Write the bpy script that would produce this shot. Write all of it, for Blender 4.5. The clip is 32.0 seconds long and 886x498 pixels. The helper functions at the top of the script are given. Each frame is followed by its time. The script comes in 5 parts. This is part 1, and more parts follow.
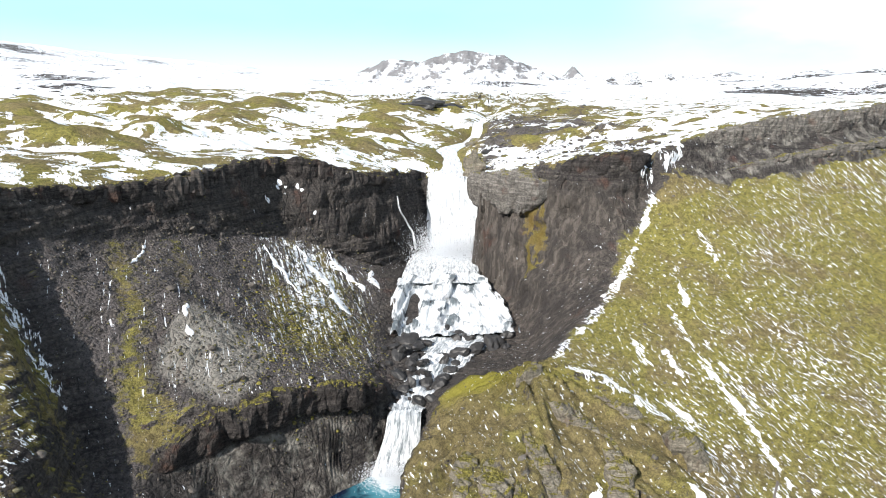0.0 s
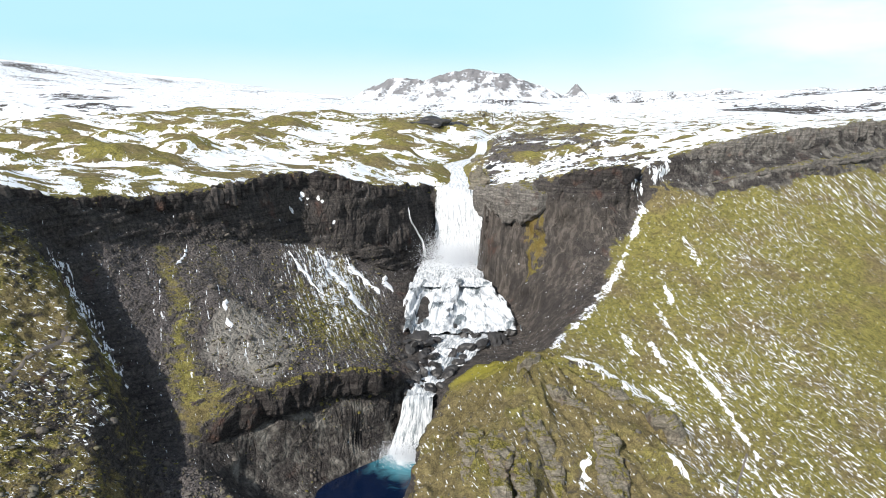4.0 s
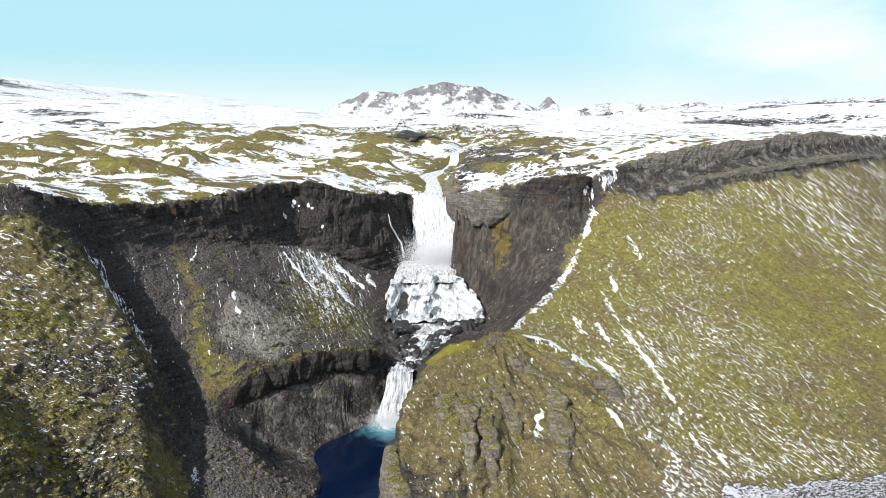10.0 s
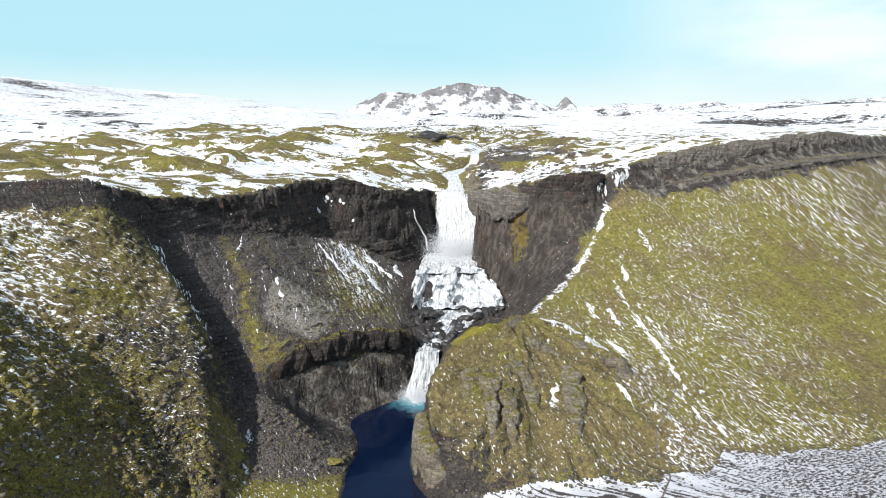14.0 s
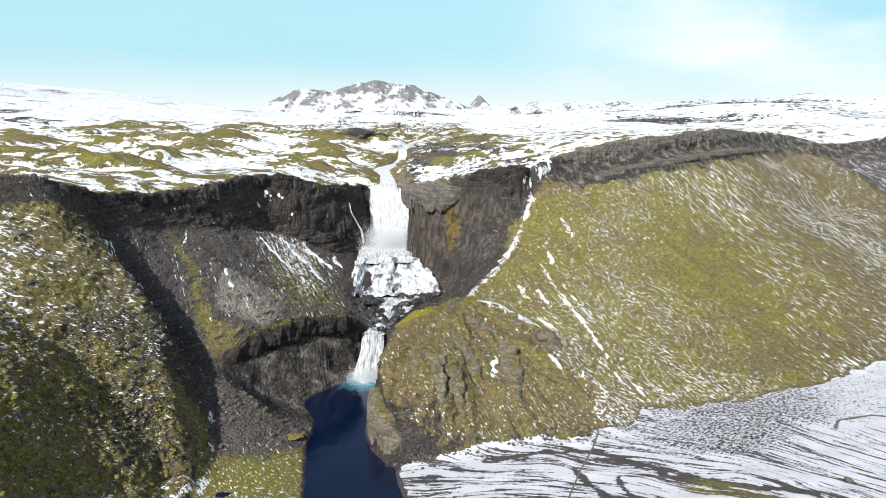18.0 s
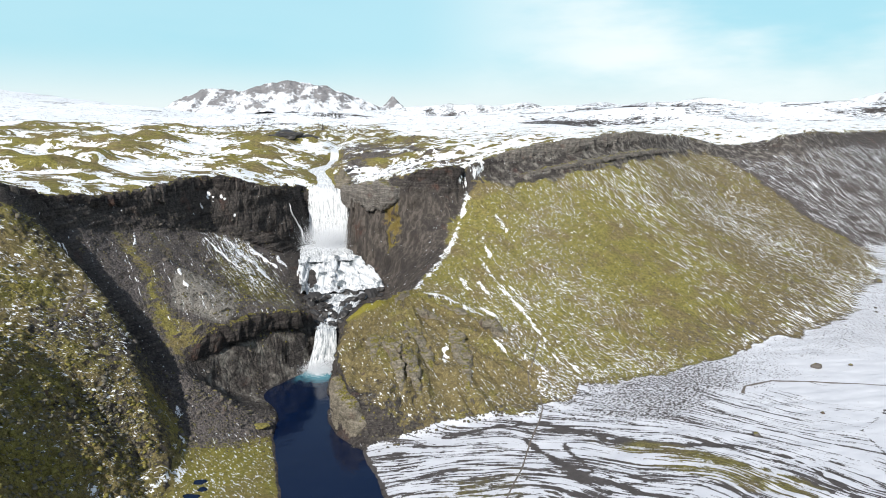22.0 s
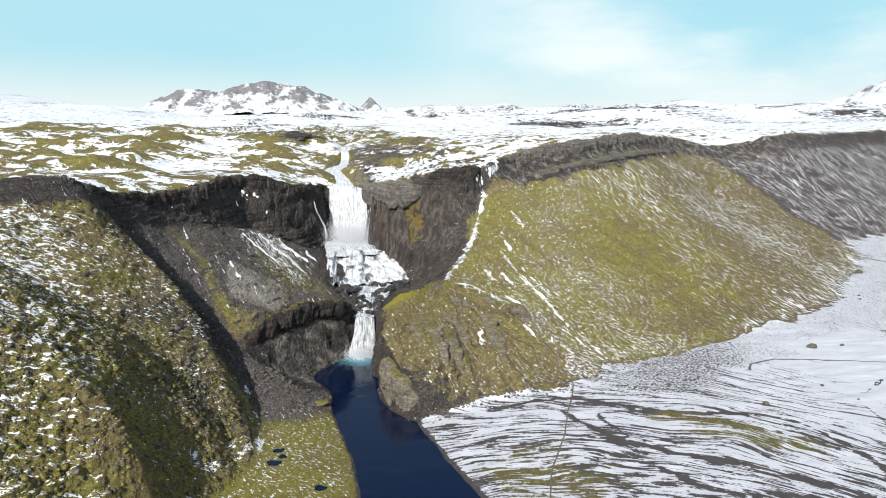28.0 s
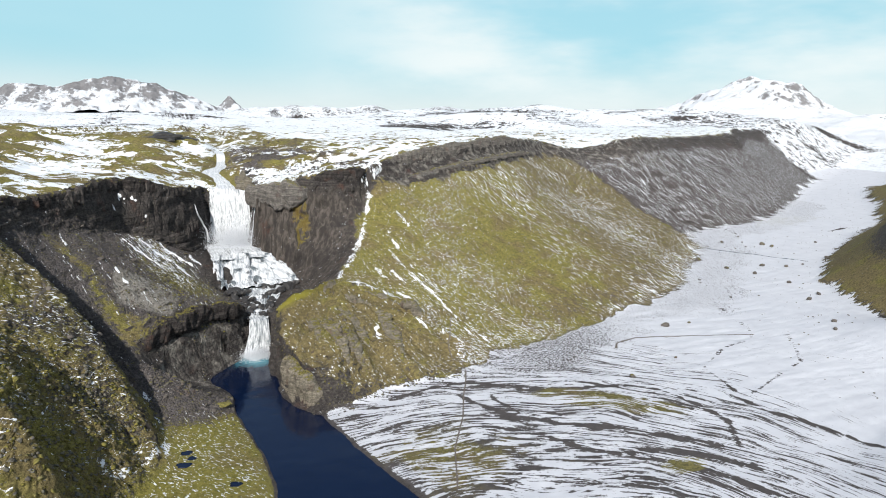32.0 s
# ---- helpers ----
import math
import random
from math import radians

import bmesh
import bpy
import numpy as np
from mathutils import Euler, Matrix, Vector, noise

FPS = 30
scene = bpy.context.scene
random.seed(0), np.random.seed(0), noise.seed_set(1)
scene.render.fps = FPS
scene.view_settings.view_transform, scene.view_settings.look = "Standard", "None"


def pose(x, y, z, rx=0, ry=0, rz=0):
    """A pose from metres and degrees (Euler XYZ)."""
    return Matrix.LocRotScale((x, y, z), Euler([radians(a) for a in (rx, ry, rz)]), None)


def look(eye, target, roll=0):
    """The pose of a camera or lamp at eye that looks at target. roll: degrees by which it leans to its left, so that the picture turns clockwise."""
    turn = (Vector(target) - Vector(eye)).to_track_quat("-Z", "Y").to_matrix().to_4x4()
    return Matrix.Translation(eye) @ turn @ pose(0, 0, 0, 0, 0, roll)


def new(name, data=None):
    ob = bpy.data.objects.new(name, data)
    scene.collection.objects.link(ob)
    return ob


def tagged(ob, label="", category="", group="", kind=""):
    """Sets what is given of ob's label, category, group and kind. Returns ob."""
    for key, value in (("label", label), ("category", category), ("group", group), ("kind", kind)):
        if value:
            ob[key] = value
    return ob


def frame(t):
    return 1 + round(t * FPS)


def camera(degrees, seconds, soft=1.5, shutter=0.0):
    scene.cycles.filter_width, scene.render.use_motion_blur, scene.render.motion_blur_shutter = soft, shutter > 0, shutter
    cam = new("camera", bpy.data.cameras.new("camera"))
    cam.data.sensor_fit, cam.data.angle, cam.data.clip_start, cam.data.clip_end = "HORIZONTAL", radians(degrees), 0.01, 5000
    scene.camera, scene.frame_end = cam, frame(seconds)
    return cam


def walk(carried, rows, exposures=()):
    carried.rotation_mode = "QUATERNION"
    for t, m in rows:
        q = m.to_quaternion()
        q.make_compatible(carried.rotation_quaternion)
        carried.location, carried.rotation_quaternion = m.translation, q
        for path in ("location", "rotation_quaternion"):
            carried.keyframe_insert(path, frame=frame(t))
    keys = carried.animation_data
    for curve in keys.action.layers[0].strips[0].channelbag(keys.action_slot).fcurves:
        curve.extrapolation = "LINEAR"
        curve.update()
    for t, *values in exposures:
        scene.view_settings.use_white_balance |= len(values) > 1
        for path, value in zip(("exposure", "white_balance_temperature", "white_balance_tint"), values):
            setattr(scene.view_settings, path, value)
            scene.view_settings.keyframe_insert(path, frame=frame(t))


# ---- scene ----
cam = camera(68.3, 32.0, soft=1.0)
# seconds, place, tilt, heading, roll
PATH = [
    (0, 16.6, 50.74, 65.14, 76.018, 4.463, 0.03),
    (0.5, 16.6, 48.93, 65.25, 76.513, 4.562, 0.02),
    (1, 16.61, 47.12, 65.36, 77.014, 4.592, 0.01),
    (1.5, 16.62, 45.31, 65.47, 77.298, 4.685, -0.0),
    (2, 16.64, 43.5, 65.58, 77.298, 4.76, -0.01),
    (2.5, 16.66, 41.68, 65.69, 77.297, 4.766, -0.02),
    (3, 16.7, 39.87, 65.8, 77.297, 4.841, -0.03),
    (3.5, 16.75, 38.05, 65.92, 77.332, 4.849, -0.04),
    (4, 16.81, 36.22, 66.03, 77.473, 4.859, -0.05),
    (4.5, 16.88, 34.39, 66.15, 77.729, 4.901, -0.06),
    (5, 16.97, 32.56, 66.26, 78.045, 4.971, -0.07),
    (5.5, 17.09, 30.72, 66.38, 78.346, 5.065, -0.07),
    (6, 17.22, 28.87, 66.5, 78.535, 5.15, -0.08),
    (6.5, 17.38, 27.02, 66.63, 78.592, 5.164, -0.11),
    (7, 17.55, 25.17, 66.75, 78.595, 5.245, -0.13),
    (7.5, 17.73, 23.31, 66.87, 78.598, 5.256, -0.16),
    (8, 17.91, 21.45, 66.99, 78.579, 4.914, -0.18),
    (8.5, 18.09, 19.6, 67.11, 78.54, 4.425, -0.21),
    (9, 18.25, 17.76, 67.22, 78.52, 4.005, -0.24),
    (9.5, 18.38, 15.93, 67.33, 78.517, 3.368, -0.26),
    (10, 18.49, 14.11, 67.42, 78.513, 2.729, -0.29),
    (10.5, 18.55, 12.31, 67.51, 78.51, 2.162, -0.31),
    (11, 18.57, 10.52, 67.59, 78.51, 1.953, -0.34),
    (11.5, 18.54, 8.76, 67.65, 78.512, 1.961, -0.36),
    (12, 18.45, 7.02, 67.71, 78.511, 3.341, -0.39),
    (12.5, 18.28, 5.31, 67.75, 78.505, 4.205, -0.41),
    (13, 18.04, 3.63, 67.77, 78.528, 4.355, -0.44),
    (13.5, 17.72, 1.98, 67.77, 78.543, 4.349, -0.42),
    (14, 17.31, 0.37, 67.76, 78.549, 4.192, -0.39),
    (14.5, 16.83, -1.21, 67.75, 78.563, 3.746, -0.37),
    (15, 16.27, -2.75, 67.72, 78.558, 2.87, -0.34),
    (15.5, 15.63, -4.27, 67.69, 78.511, 1.421, -0.32),
    (16, 14.92, -5.75, 67.67, 78.451, -0.277, -0.29),
    (16.5, 14.15, -7.19, 67.64, 78.408, -0.877, -0.27),
    (17, 13.31, -8.6, 67.63, 78.364, -1.555, -0.25),
    (17.5, 12.4, -9.98, 67.62, 78.338, -2.38, -0.22),
    (18, 11.44, -11.33, 67.63, 78.332, -3.212, -0.2),
    (18.5, 10.42, -12.64, 67.67, 78.327, -4.041, -0.17),
    (19, 9.34, -13.92, 67.72, 78.322, -4.8, -0.15),
    (19.5, 8.21, -15.16, 67.79, 78.317, -5.787, -0.11),
    (20, 7.03, -16.37, 67.89, 78.333, -6.779, -0.06),
    (20.5, 5.8, -17.54, 68.0, 78.369, -7.84, -0.02),
    (21, 4.52, -18.69, 68.12, 78.387, -8.829, 0.02),
    (21.5, 3.19, -19.8, 68.24, 78.389, -9.89, 0.07),
    (22, 1.81, -20.87, 68.36, 78.41, -10.805, 0.11),
    (22.5, 0.38, -21.91, 68.47, 78.45, -11.57, 0.15),
    (23, -1.09, -22.92, 68.56, 78.473, -12.411, 0.2),
    (23.5, -2.61, -23.9, 68.63, 78.476, -13.164, 0.2),
    (24, -4.17, -24.85, 68.69, 78.476, -13.33, 0.2),
    (24.5, -5.74, -25.76, 68.73, 78.474, -13.281, 0.2),
    (25, -7.33, -26.65, 68.76, 78.491, -13.304, 0.2),
    (25.5, -8.92, -27.52, 68.78, 78.54, -13.185, 0.2),
    (26, -10.49, -28.36, 68.8, 78.591, -13.113, 0.2),
    (26.5, -12.04, -29.19, 68.82, 78.61, -13.109, 0.2),
    (27, -13.55, -29.99, 68.85, 78.59, -13.109, 0.2),
    (27.5, -15.01, -30.78, 68.88, 78.536, -13.054, 0.2),
    (28, -16.41, -31.56, 68.92, 78.485, -12.996, 0.2),
    (28.5, -17.74, -32.32, 68.98, 78.478, -13.332, 0.29),
    (29, -19.01, -33.08, 69.05, 78.493, -14.023, 0.38),
    (29.5, -20.22, -33.82, 69.14, 78.515, -15.153, 0.48),
    (30, -21.39, -34.56, 69.23, 78.527, -16.633, 0.57),
    (30.5, -22.52, -35.29, 69.33, 78.531, -18.313, 0.66),
    (31, -23.62, -36.02, 69.44, 78.561, -20.117, 0.75),
    (31.5, -24.71, -36.74, 69.55, 78.623, -22.243, 0.84),
    (32, -25.78, -37.47, 69.66, 78.705, -24.794, 0.93),
]
walk(cam, [(t, pose(x, y, z, tilt, 0, turn) @ pose(0, 0, 0, 0, 0, roll)) for t, x, y, z, tilt, turn, roll in PATH],
     [(0, 0.66), (1, 0.56), (3, 0.48), (6, 0.41), (13, 0.37), (19, 0.35), (24, 0.28), (28, 0.28), (32, 0.20)])

# ---- light ----
SUN_FROM = Vector((-0.50, -0.85, 0.69)).normalized()
world = bpy.data.worlds.new("sky")
scene.world = world
world.use_nodes = True
wn = world.node_tree.nodes
sky = wn.new("ShaderNodeTexSky")
sky.sky_type = "NISHITA"
sky.sun_disc = False
sky.sun_elevation = math.asin(SUN_FROM.z)
sky.sun_rotation = math.atan2(SUN_FROM.x, SUN_FROM.y)
sky.air_density, sky.dust_density, sky.ozone_density = 1.0, 0.9, 1.0
tint = wn.new("ShaderNodeMix")
tint.data_type, tint.blend_type = "RGBA", "MULTIPLY"
tint.inputs[0].default_value = 1.0
tint.inputs[7].default_value = (0.96, 1.0, 1.02, 1.0)
world.node_tree.links.new(sky.outputs[0], tint.inputs[6])
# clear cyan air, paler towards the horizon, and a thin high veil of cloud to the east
coord = wn.new("ShaderNodeTexCoord")
split = wn.new("ShaderNodeSeparateXYZ")
world.node_tree.links.new(coord.outputs["Generated"], split.inputs[0])


def sky_range(source, low, high, to_low, to_high):
    n = wn.new("ShaderNodeMapRange")
    n.interpolation_type = "SMOOTHSTEP"
    for key, value in zip(("From Min", "From Max", "To Min", "To Max"), (low, high, to_low, to_high)):
        n.inputs[key].default_value = value
    world.node_tree.links.new(source, n.inputs["Value"])
    return n.outputs[0]


def sky_mix(amount, under, colour):
    n = wn.new("ShaderNodeMix")
    n.data_type = "RGBA"
    n.inputs[7].default_value = colour + (1.0,)
    world.node_tree.links.new(amount, n.inputs[0])
    world.node_tree.links.new(under, n.inputs[6])
    return n.outputs[2]


air = sky_mix(sky_range(split.outputs[2], 0.13, 0.42, 0.9, 0.0), tint.outputs[2], (3.6, 6.6, 7.6))
air = sky_mix(sky_range(split.outputs[2], -0.02, 0.10, 1.0, 0.0), air, (7.5, 8.0, 7.9))
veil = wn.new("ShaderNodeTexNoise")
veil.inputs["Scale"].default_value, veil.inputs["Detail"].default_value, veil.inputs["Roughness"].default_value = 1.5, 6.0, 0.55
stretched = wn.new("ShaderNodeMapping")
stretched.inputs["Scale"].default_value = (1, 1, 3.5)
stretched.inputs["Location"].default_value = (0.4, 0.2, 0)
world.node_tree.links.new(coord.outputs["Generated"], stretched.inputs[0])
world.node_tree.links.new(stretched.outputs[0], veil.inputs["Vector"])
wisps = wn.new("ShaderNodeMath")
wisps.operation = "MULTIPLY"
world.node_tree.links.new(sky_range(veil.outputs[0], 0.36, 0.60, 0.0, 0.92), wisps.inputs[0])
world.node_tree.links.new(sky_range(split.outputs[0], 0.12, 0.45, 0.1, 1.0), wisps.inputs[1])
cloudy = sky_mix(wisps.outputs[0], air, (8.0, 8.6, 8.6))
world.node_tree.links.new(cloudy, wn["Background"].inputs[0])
wn["Background"].inputs[1].default_value = 0.099
sun = new("sun", bpy.data.lights.new("sun", "SUN"))
sun.data.energy, sun.data.angle, sun.data.color = 4.8, radians(0.55), (1.0, 0.95, 0.88)
sun.matrix_world = look(SUN_FROM * 300, (0, 0, 0))


# ---- noise and grids ----
LATTICE = np.random.default_rng(7).random(65536).astype(np.float32) * 2 - 1


def value_noise(x, y, z, seed=0):
    """Smooth noise from -1 to 1 on arrays."""
    x, y, z = np.broadcast_arrays(x, y, z)
    base = seed * 40503 + 977

    def cell(v, k):
        i = np.floor(v)
        f = (v - i).astype(np.float32)
        i = i.astype(np.int64)
        return (i * k) & 0xFFFF, ((i + 1) * k) & 0xFFFF, f * f * (3 - 2 * f)

    def corner(a, b, c):
        h = (a + b * 3 + c * 7 + base) & 0xFFFF
        return LATTICE[(h * 40961 ^ (h >> 5) * 30011) & 0xFFFF]

    x0, x1, fx = cell(x, 25173)
    y0, y1, fy = cell(y, 13849)

    def layer(c):
        low = corner(x0, y0, c)
        low = low + fx * (corner(x1, y0, c) - low)
        top = corner(x0, y1, c)
        top = top + fx * (corner(x1, y1, c) - top)
        return low + fy * (top - low)

    if z.size == 0 or np.ptp(z) == 0:
        return layer(np.int64(math.floor(z.flat[0]) * 9973 & 0xFFFF) if z.size else 0)
    z0, z1, fz = cell(z, 9973)
    low = layer(z0)
    return low + fz * (layer(z1) - low)


def fbm(x, y, z, octaves=4, seed=0, gain=0.5):
    total, amp = 0.0, 1.0
    for o in range(octaves):
        total = total + amp * value_noise(x * 2 ** o + 17.3 * o, y * 2 ** o, z * 2 ** o, seed + o)
        amp *= gain
    return total


def ridged(x, y, z, octaves=3, seed=0):
    total, amp = 0.0, 1.0
    for o in range(octaves):
        total = total + amp * (1 - 2 * np.abs(value_noise(x * 2 ** o, y * 2 ** o + 9.1 * o, z * 2 ** o, seed + o)))
        amp *= 0.5
    return total


def smooth(a, b, v):
    s = np.clip((v - a) / (b - a), 0, 1)
    return s * s * (3 - 2 * s)


def dense(line, step=0.5, closed=False):
    """Points along a line of (x, y[, z]) no further apart than step."""
    p = np.array(line, float)
    if closed:
        p = np.vstack([p, p[:1]])
    out = []
    for a, b in zip(p[:-1], p[1:]):
        n = max(1, int(np.linalg.norm(b[:2] - a[:2]) / step))
        out.append(a + (b - a) * (np.arange(n) / n)[:, None])
    out.append(p[-1:])
    return np.vstack(out)


def blur(a, n):
    for _ in range(n):
        p = np.pad(a, 1, mode="edge")
        a = (p[1:-1, 1:-1] * 4 + (p[:-2, 1:-1] + p[2:, 1:-1] + p[1:-1, :-2] + p[1:-1, 2:]) * 2 + p[:-2, :-2] + p[2:, 2:] + p[:-2, 2:] + p[2:, :-2]) / 16
    return a


# ---- the plan of the land, as lines along which it breaks ----
WATER = 1.5
rim_left = [(-180, 20, 58), (-120, 85, 57), (-90, 114, 57), (-66, 130, 56), (-61, 143, 50), (-56, 157, 48), (-50, 168, 47.5), (-43, 177, 49), (-39, 190, 49),
            (-35.5, 199, 48.5), (-25, 204, 47.4), (-17, 211, 44.5), (-10, 219, 43), (-5, 233, 43.5)]
foot_left = [(-180, 10, 50), (-115, 82, 50.5), (-85, 110, 51), (-62, 127, 50.4), (-57, 140, 42.4), (-52, 155, 39), (-46, 167, 38), (-41.5, 176, 36.4), (-36, 187, 34),
             (-32, 195, 31.5), (-23, 200, 27.5), (-14, 207, 23), (-8.5, 216, 20.3), (-6, 230, 20)]
fall_lip = [(-5, 234, 42), (-2, 236, 40.3), (5, 233.5, 39.8), (12, 231, 39.2), (14, 229, 41)]
fall_foot = [(-4, 233, 19.6), (0, 233.5, 19.2), (6, 231.5, 19.2), (12, 228.5, 19.2)]
rim_right = [(13, 227, 43), (13, 217, 43.8), (21, 208, 45.5), (29, 203, 47.8), (38, 200.5, 49.5), (48, 201, 50.6), (56, 207, 52.5), (68, 214, 55), (85, 221, 57.5), (105, 231, 59),
             (128, 248, 60.5), (152, 270, 60.6), (185, 305, 59), (213, 330, 58)]
foot_right = [(12, 226, 20), (12.5, 214, 18.5), (16, 205, 16.5), (21, 196, 14), (24, 187, 13), (25, 178, 13), (24.5, 170, 13.2), (22, 162, 14)]
wall_bulge = [(15, 214, 31), (22, 205, 34), (30, 199, 36), (40, 197, 42)]
chute = [(51.5, 206, 46), (51.5, 201, 40.6), (48.5, 195, 36), (45.2, 189, 31.2), (40.6, 178, 26.6), (35.5, 170, 24), (31.8, 164, 22.3), (27, 155, 20.4)]
FRONT = (0.52, -0.85)
ledge_in = [(x + 1.8 * FRONT[0], y + 1.8 * FRONT[1], z - 6.3) for x, y, z in rim_right[7:]]
ledge_out = [(x + 6.0 * FRONT[0], y + 6.0 * FRONT[1], z - 8.2) for x, y, z in rim_right[7:]]
band_foot = [(50, 203.5, 46.5), (59, 205, 46)] + [(x + 7.4 * FRONT[0], y + 7.4 * FRONT[1], z - 11.6) for x, y, z in rim_right[7:]]
slope_mid = [(53.5, 171, 25.8), (80, 178, 25.5), (110, 192, 27), (142, 216, 29), (170, 243, 28), (205, 275, 26)]
slope_low = [(42, 152, 16.5), (59.5, 140, 10.2), (85, 148, 11), (120, 160, 12), (160, 185, 13), (200, 222, 13)]
rim_beyond = [(213, 331, 58), (228, 330, 53), (240, 338, 51), (263, 338, 53), (275, 330, 58.5), (325, 352, 59), (378, 384, 58), (430, 402, 59), (482, 420, 61), (560, 490, 64), (690, 570, 66)]
foot_beyond = [(216, 326, 48), (235, 320, 44), (262, 325, 44), (278, 322, 50), (325, 342, 50), (380, 372, 49), (484, 406, 50), (565, 476, 52), (692, 556, 54)]
gully_far = [(235, 320, 44), (240, 300, 33), (250, 275, 18), (262, 250, 5)]
plain_edge = [(8.4, 103, 2.0), (20, 105.5, 2.2), (32, 108.5, 2.4), (46, 111, 2.6), (56, 115, 2.6), (77, 123, 2.6), (104, 131, 2.6), (146, 147, 2.6), (186, 168, 2.6), (214, 194, 2.6),
              (251, 221, 2.6), (264, 244, 3), (290, 264, 3), (330, 272, 3), (366, 282, 3), (420, 306, 3), (480, 344, 3), (560, 398, 3), (660, 458, 4), (700, 480, 4)]
plain_far = [(207, 92, 2.6), (240, 146, 2.6), (290, 177, 2.6), (370, 216, 2.6), (430, 240, 2.6), (540, 310, 3), (650, 391, 3), (700, 420, 4)]
hill_far = [(230, 60, 30), (262, 120, 34), (330, 150, 38), (430, 190, 40), (560, 250, 45), (690, 330, 50)]
plain_mid = [(40, 90, 2.3), (90, 85, 2.3), (150, 115, 2.3), (230, 178, 2.3), (330, 245, 2.4), (500, 330, 2.6), (690, 450, 3.5)]
plain_near = [(30, 40, 2.2), (70, 30, 2.3), (140, 50, 2.3), (180, 60, 2.4)]
bank_right = [(6.2, 150, 3), (5, 147, 1.7), (3.2, 138, 1.7), (2.6, 128, 1.7), (3.0, 116, 1.7), (4.2, 110, 1.7), (8.2, 103, 1.7), (10.9, 87, 1.7), (14.5, 71, 1.7), (22, 45, 1.7), (34, 0, 1.7), (40, -58, 1.7)]
bank_left = [(-1, 149.6, 2), (-4, 148, 1.7), (-10, 142.5, 1.7), (-15.5, 137.6, 1.8), (-13, 130, 1.8), (-9, 124, 1.8), (-9.4, 118, 1.8), (-10, 112, 1.8), (-8.5, 100, 1.8), (-7, 87, 1.8), (-7.3, 76, 1.8), (-10, 60, 1.8),
             (-18, 30, 1.8), (-20, -58, 1.8)]
bed = [(1.5, 148, -2), (-4, 138, -3), (-4, 122, -3), (-1, 105, -3), (2, 88, -3), (4, 70, -3), (4, 40, -3), (8, -58, -3)]
headland_edge = [(6.8, 151, 13), (7.6, 146, 14), (5.6, 138, 13), (4.6, 128, 12.4), (4.8, 117, 11.6), (6.2, 111.5, 10.8), (10.5, 107, 8)]
headland_top = [(12, 153, 16), (24.5, 150, 20.5), (22, 140, 18.6), (18, 128, 15.4), (14.5, 117, 12.6), (15, 110, 8.6)]
headland_out = [(24.5, 150, 20.5), (31, 143, 16.5), (36, 134, 13), (36, 124, 9), (35, 114, 5)]
headland_boss = [(30, 151, 18.5), (40, 143, 14.5), (48, 138.5, 11.6), (51, 130, 7.5), (52, 121, 4)]
lip_left = [(-30, 124.5, 16), (-26, 129.5, 17.5), (-21, 135.5, 19), (-14, 141, 19.6), (-6, 147.5, 18.2), (-3, 153, 16), (-1.5, 158, 14.5)]
lip_left_foot = [(-28.6, 126, 11.4), (-24.5, 129.2, 5.6), (-19.5, 133.4, 3), (-13, 139.4, 2), (-5, 146.8, 2), (-1.2, 151.4, 3.5)]
grey_rib = [(-48, 163, 37.5), (-40, 156, 33.5), (-33.3, 148.7, 29.4), (-31.2, 145.5, 26.8), (-27, 139, 22)]
talus_mid = [(-38, 176, 33), (-28, 168, 26.5), (-19, 160, 21), (-10, 154, 18)]
talus_river = [(-12, 203, 21), (-8.5, 196, 19), (-10.6, 187.7, 17), (-7, 180, 14.6), (-4, 170, 13.4), (-2.6, 160, 12.4), (-1, 153, 12)]
river_mid = [(4, 226, 18), (4, 215, 18), (4, 203, 18), (5, 196, 16), (7, 188, 13), (9, 182, 11.2), (8, 172, 10.8), (5, 162, 11), (2.6, 152, 10.6)]
cascade_edge = [(-4, 226, 18.6), (-5, 205, 18.6), (-4.5, 195, 18), (-4.8, 186, 14), (-3.5, 180, 11.6)]
cascade_edge_right = [(11, 226, 18.6), (11.5, 212, 18), (13, 205, 17.4), (15.6, 197, 15.6), (19.6, 189, 12.4), (20, 184, 11.4)]
bench = [(24, 160, 16.5), (18, 157, 16), (12, 156, 14.5), (7.5, 153, 13)]
gully = [(-59, 138, 40.5), (-51, 133.5, 31.6), (-43, 128.5, 22.6), (-35.5, 122.5, 14.4), (-30.5, 116, 9.2), (-26.5, 107, 5.2), (-25.2, 98, 4), (-25, 92, 3), (-28, 86, 2.2), (-31, 82.5, 1.6), (-36, 74, 1.4), (-52, 40, 1.4), (-60, -58, 1.4)]
gully_bank = [(-57, 142, 40), (-48, 137.6, 32), (-40, 132.6, 24.6), (-33.6, 127.5, 17.4), (-29.6, 121.5, 13), (-26.5, 114, 8.6)]
ridge_crest = [(-60, 132.6, 46.6), (-53, 129, 40.2), (-45.5, 124.8, 32.8), (-38.8, 119, 25.4), (-35.5, 110, 21.5), (-32.5, 103.5, 16), (-29.5, 97, 9.5), (-28.2, 92.5, 5.5)]
ridge_face = [(-67, 122, 48.4), (-56, 112, 37), (-47.4, 108, 28), (-43, 103.5, 23.9), (-37, 99.8, 16.2)]
ridge_hollow = [(-70, 103, 41.4), (-61, 99.2, 35.4), (-50.5, 99.2, 27.6), (-43.5, 97.6, 21.4), (-36, 96.2, 13.2), (-29.8, 92.2, 4.8)]
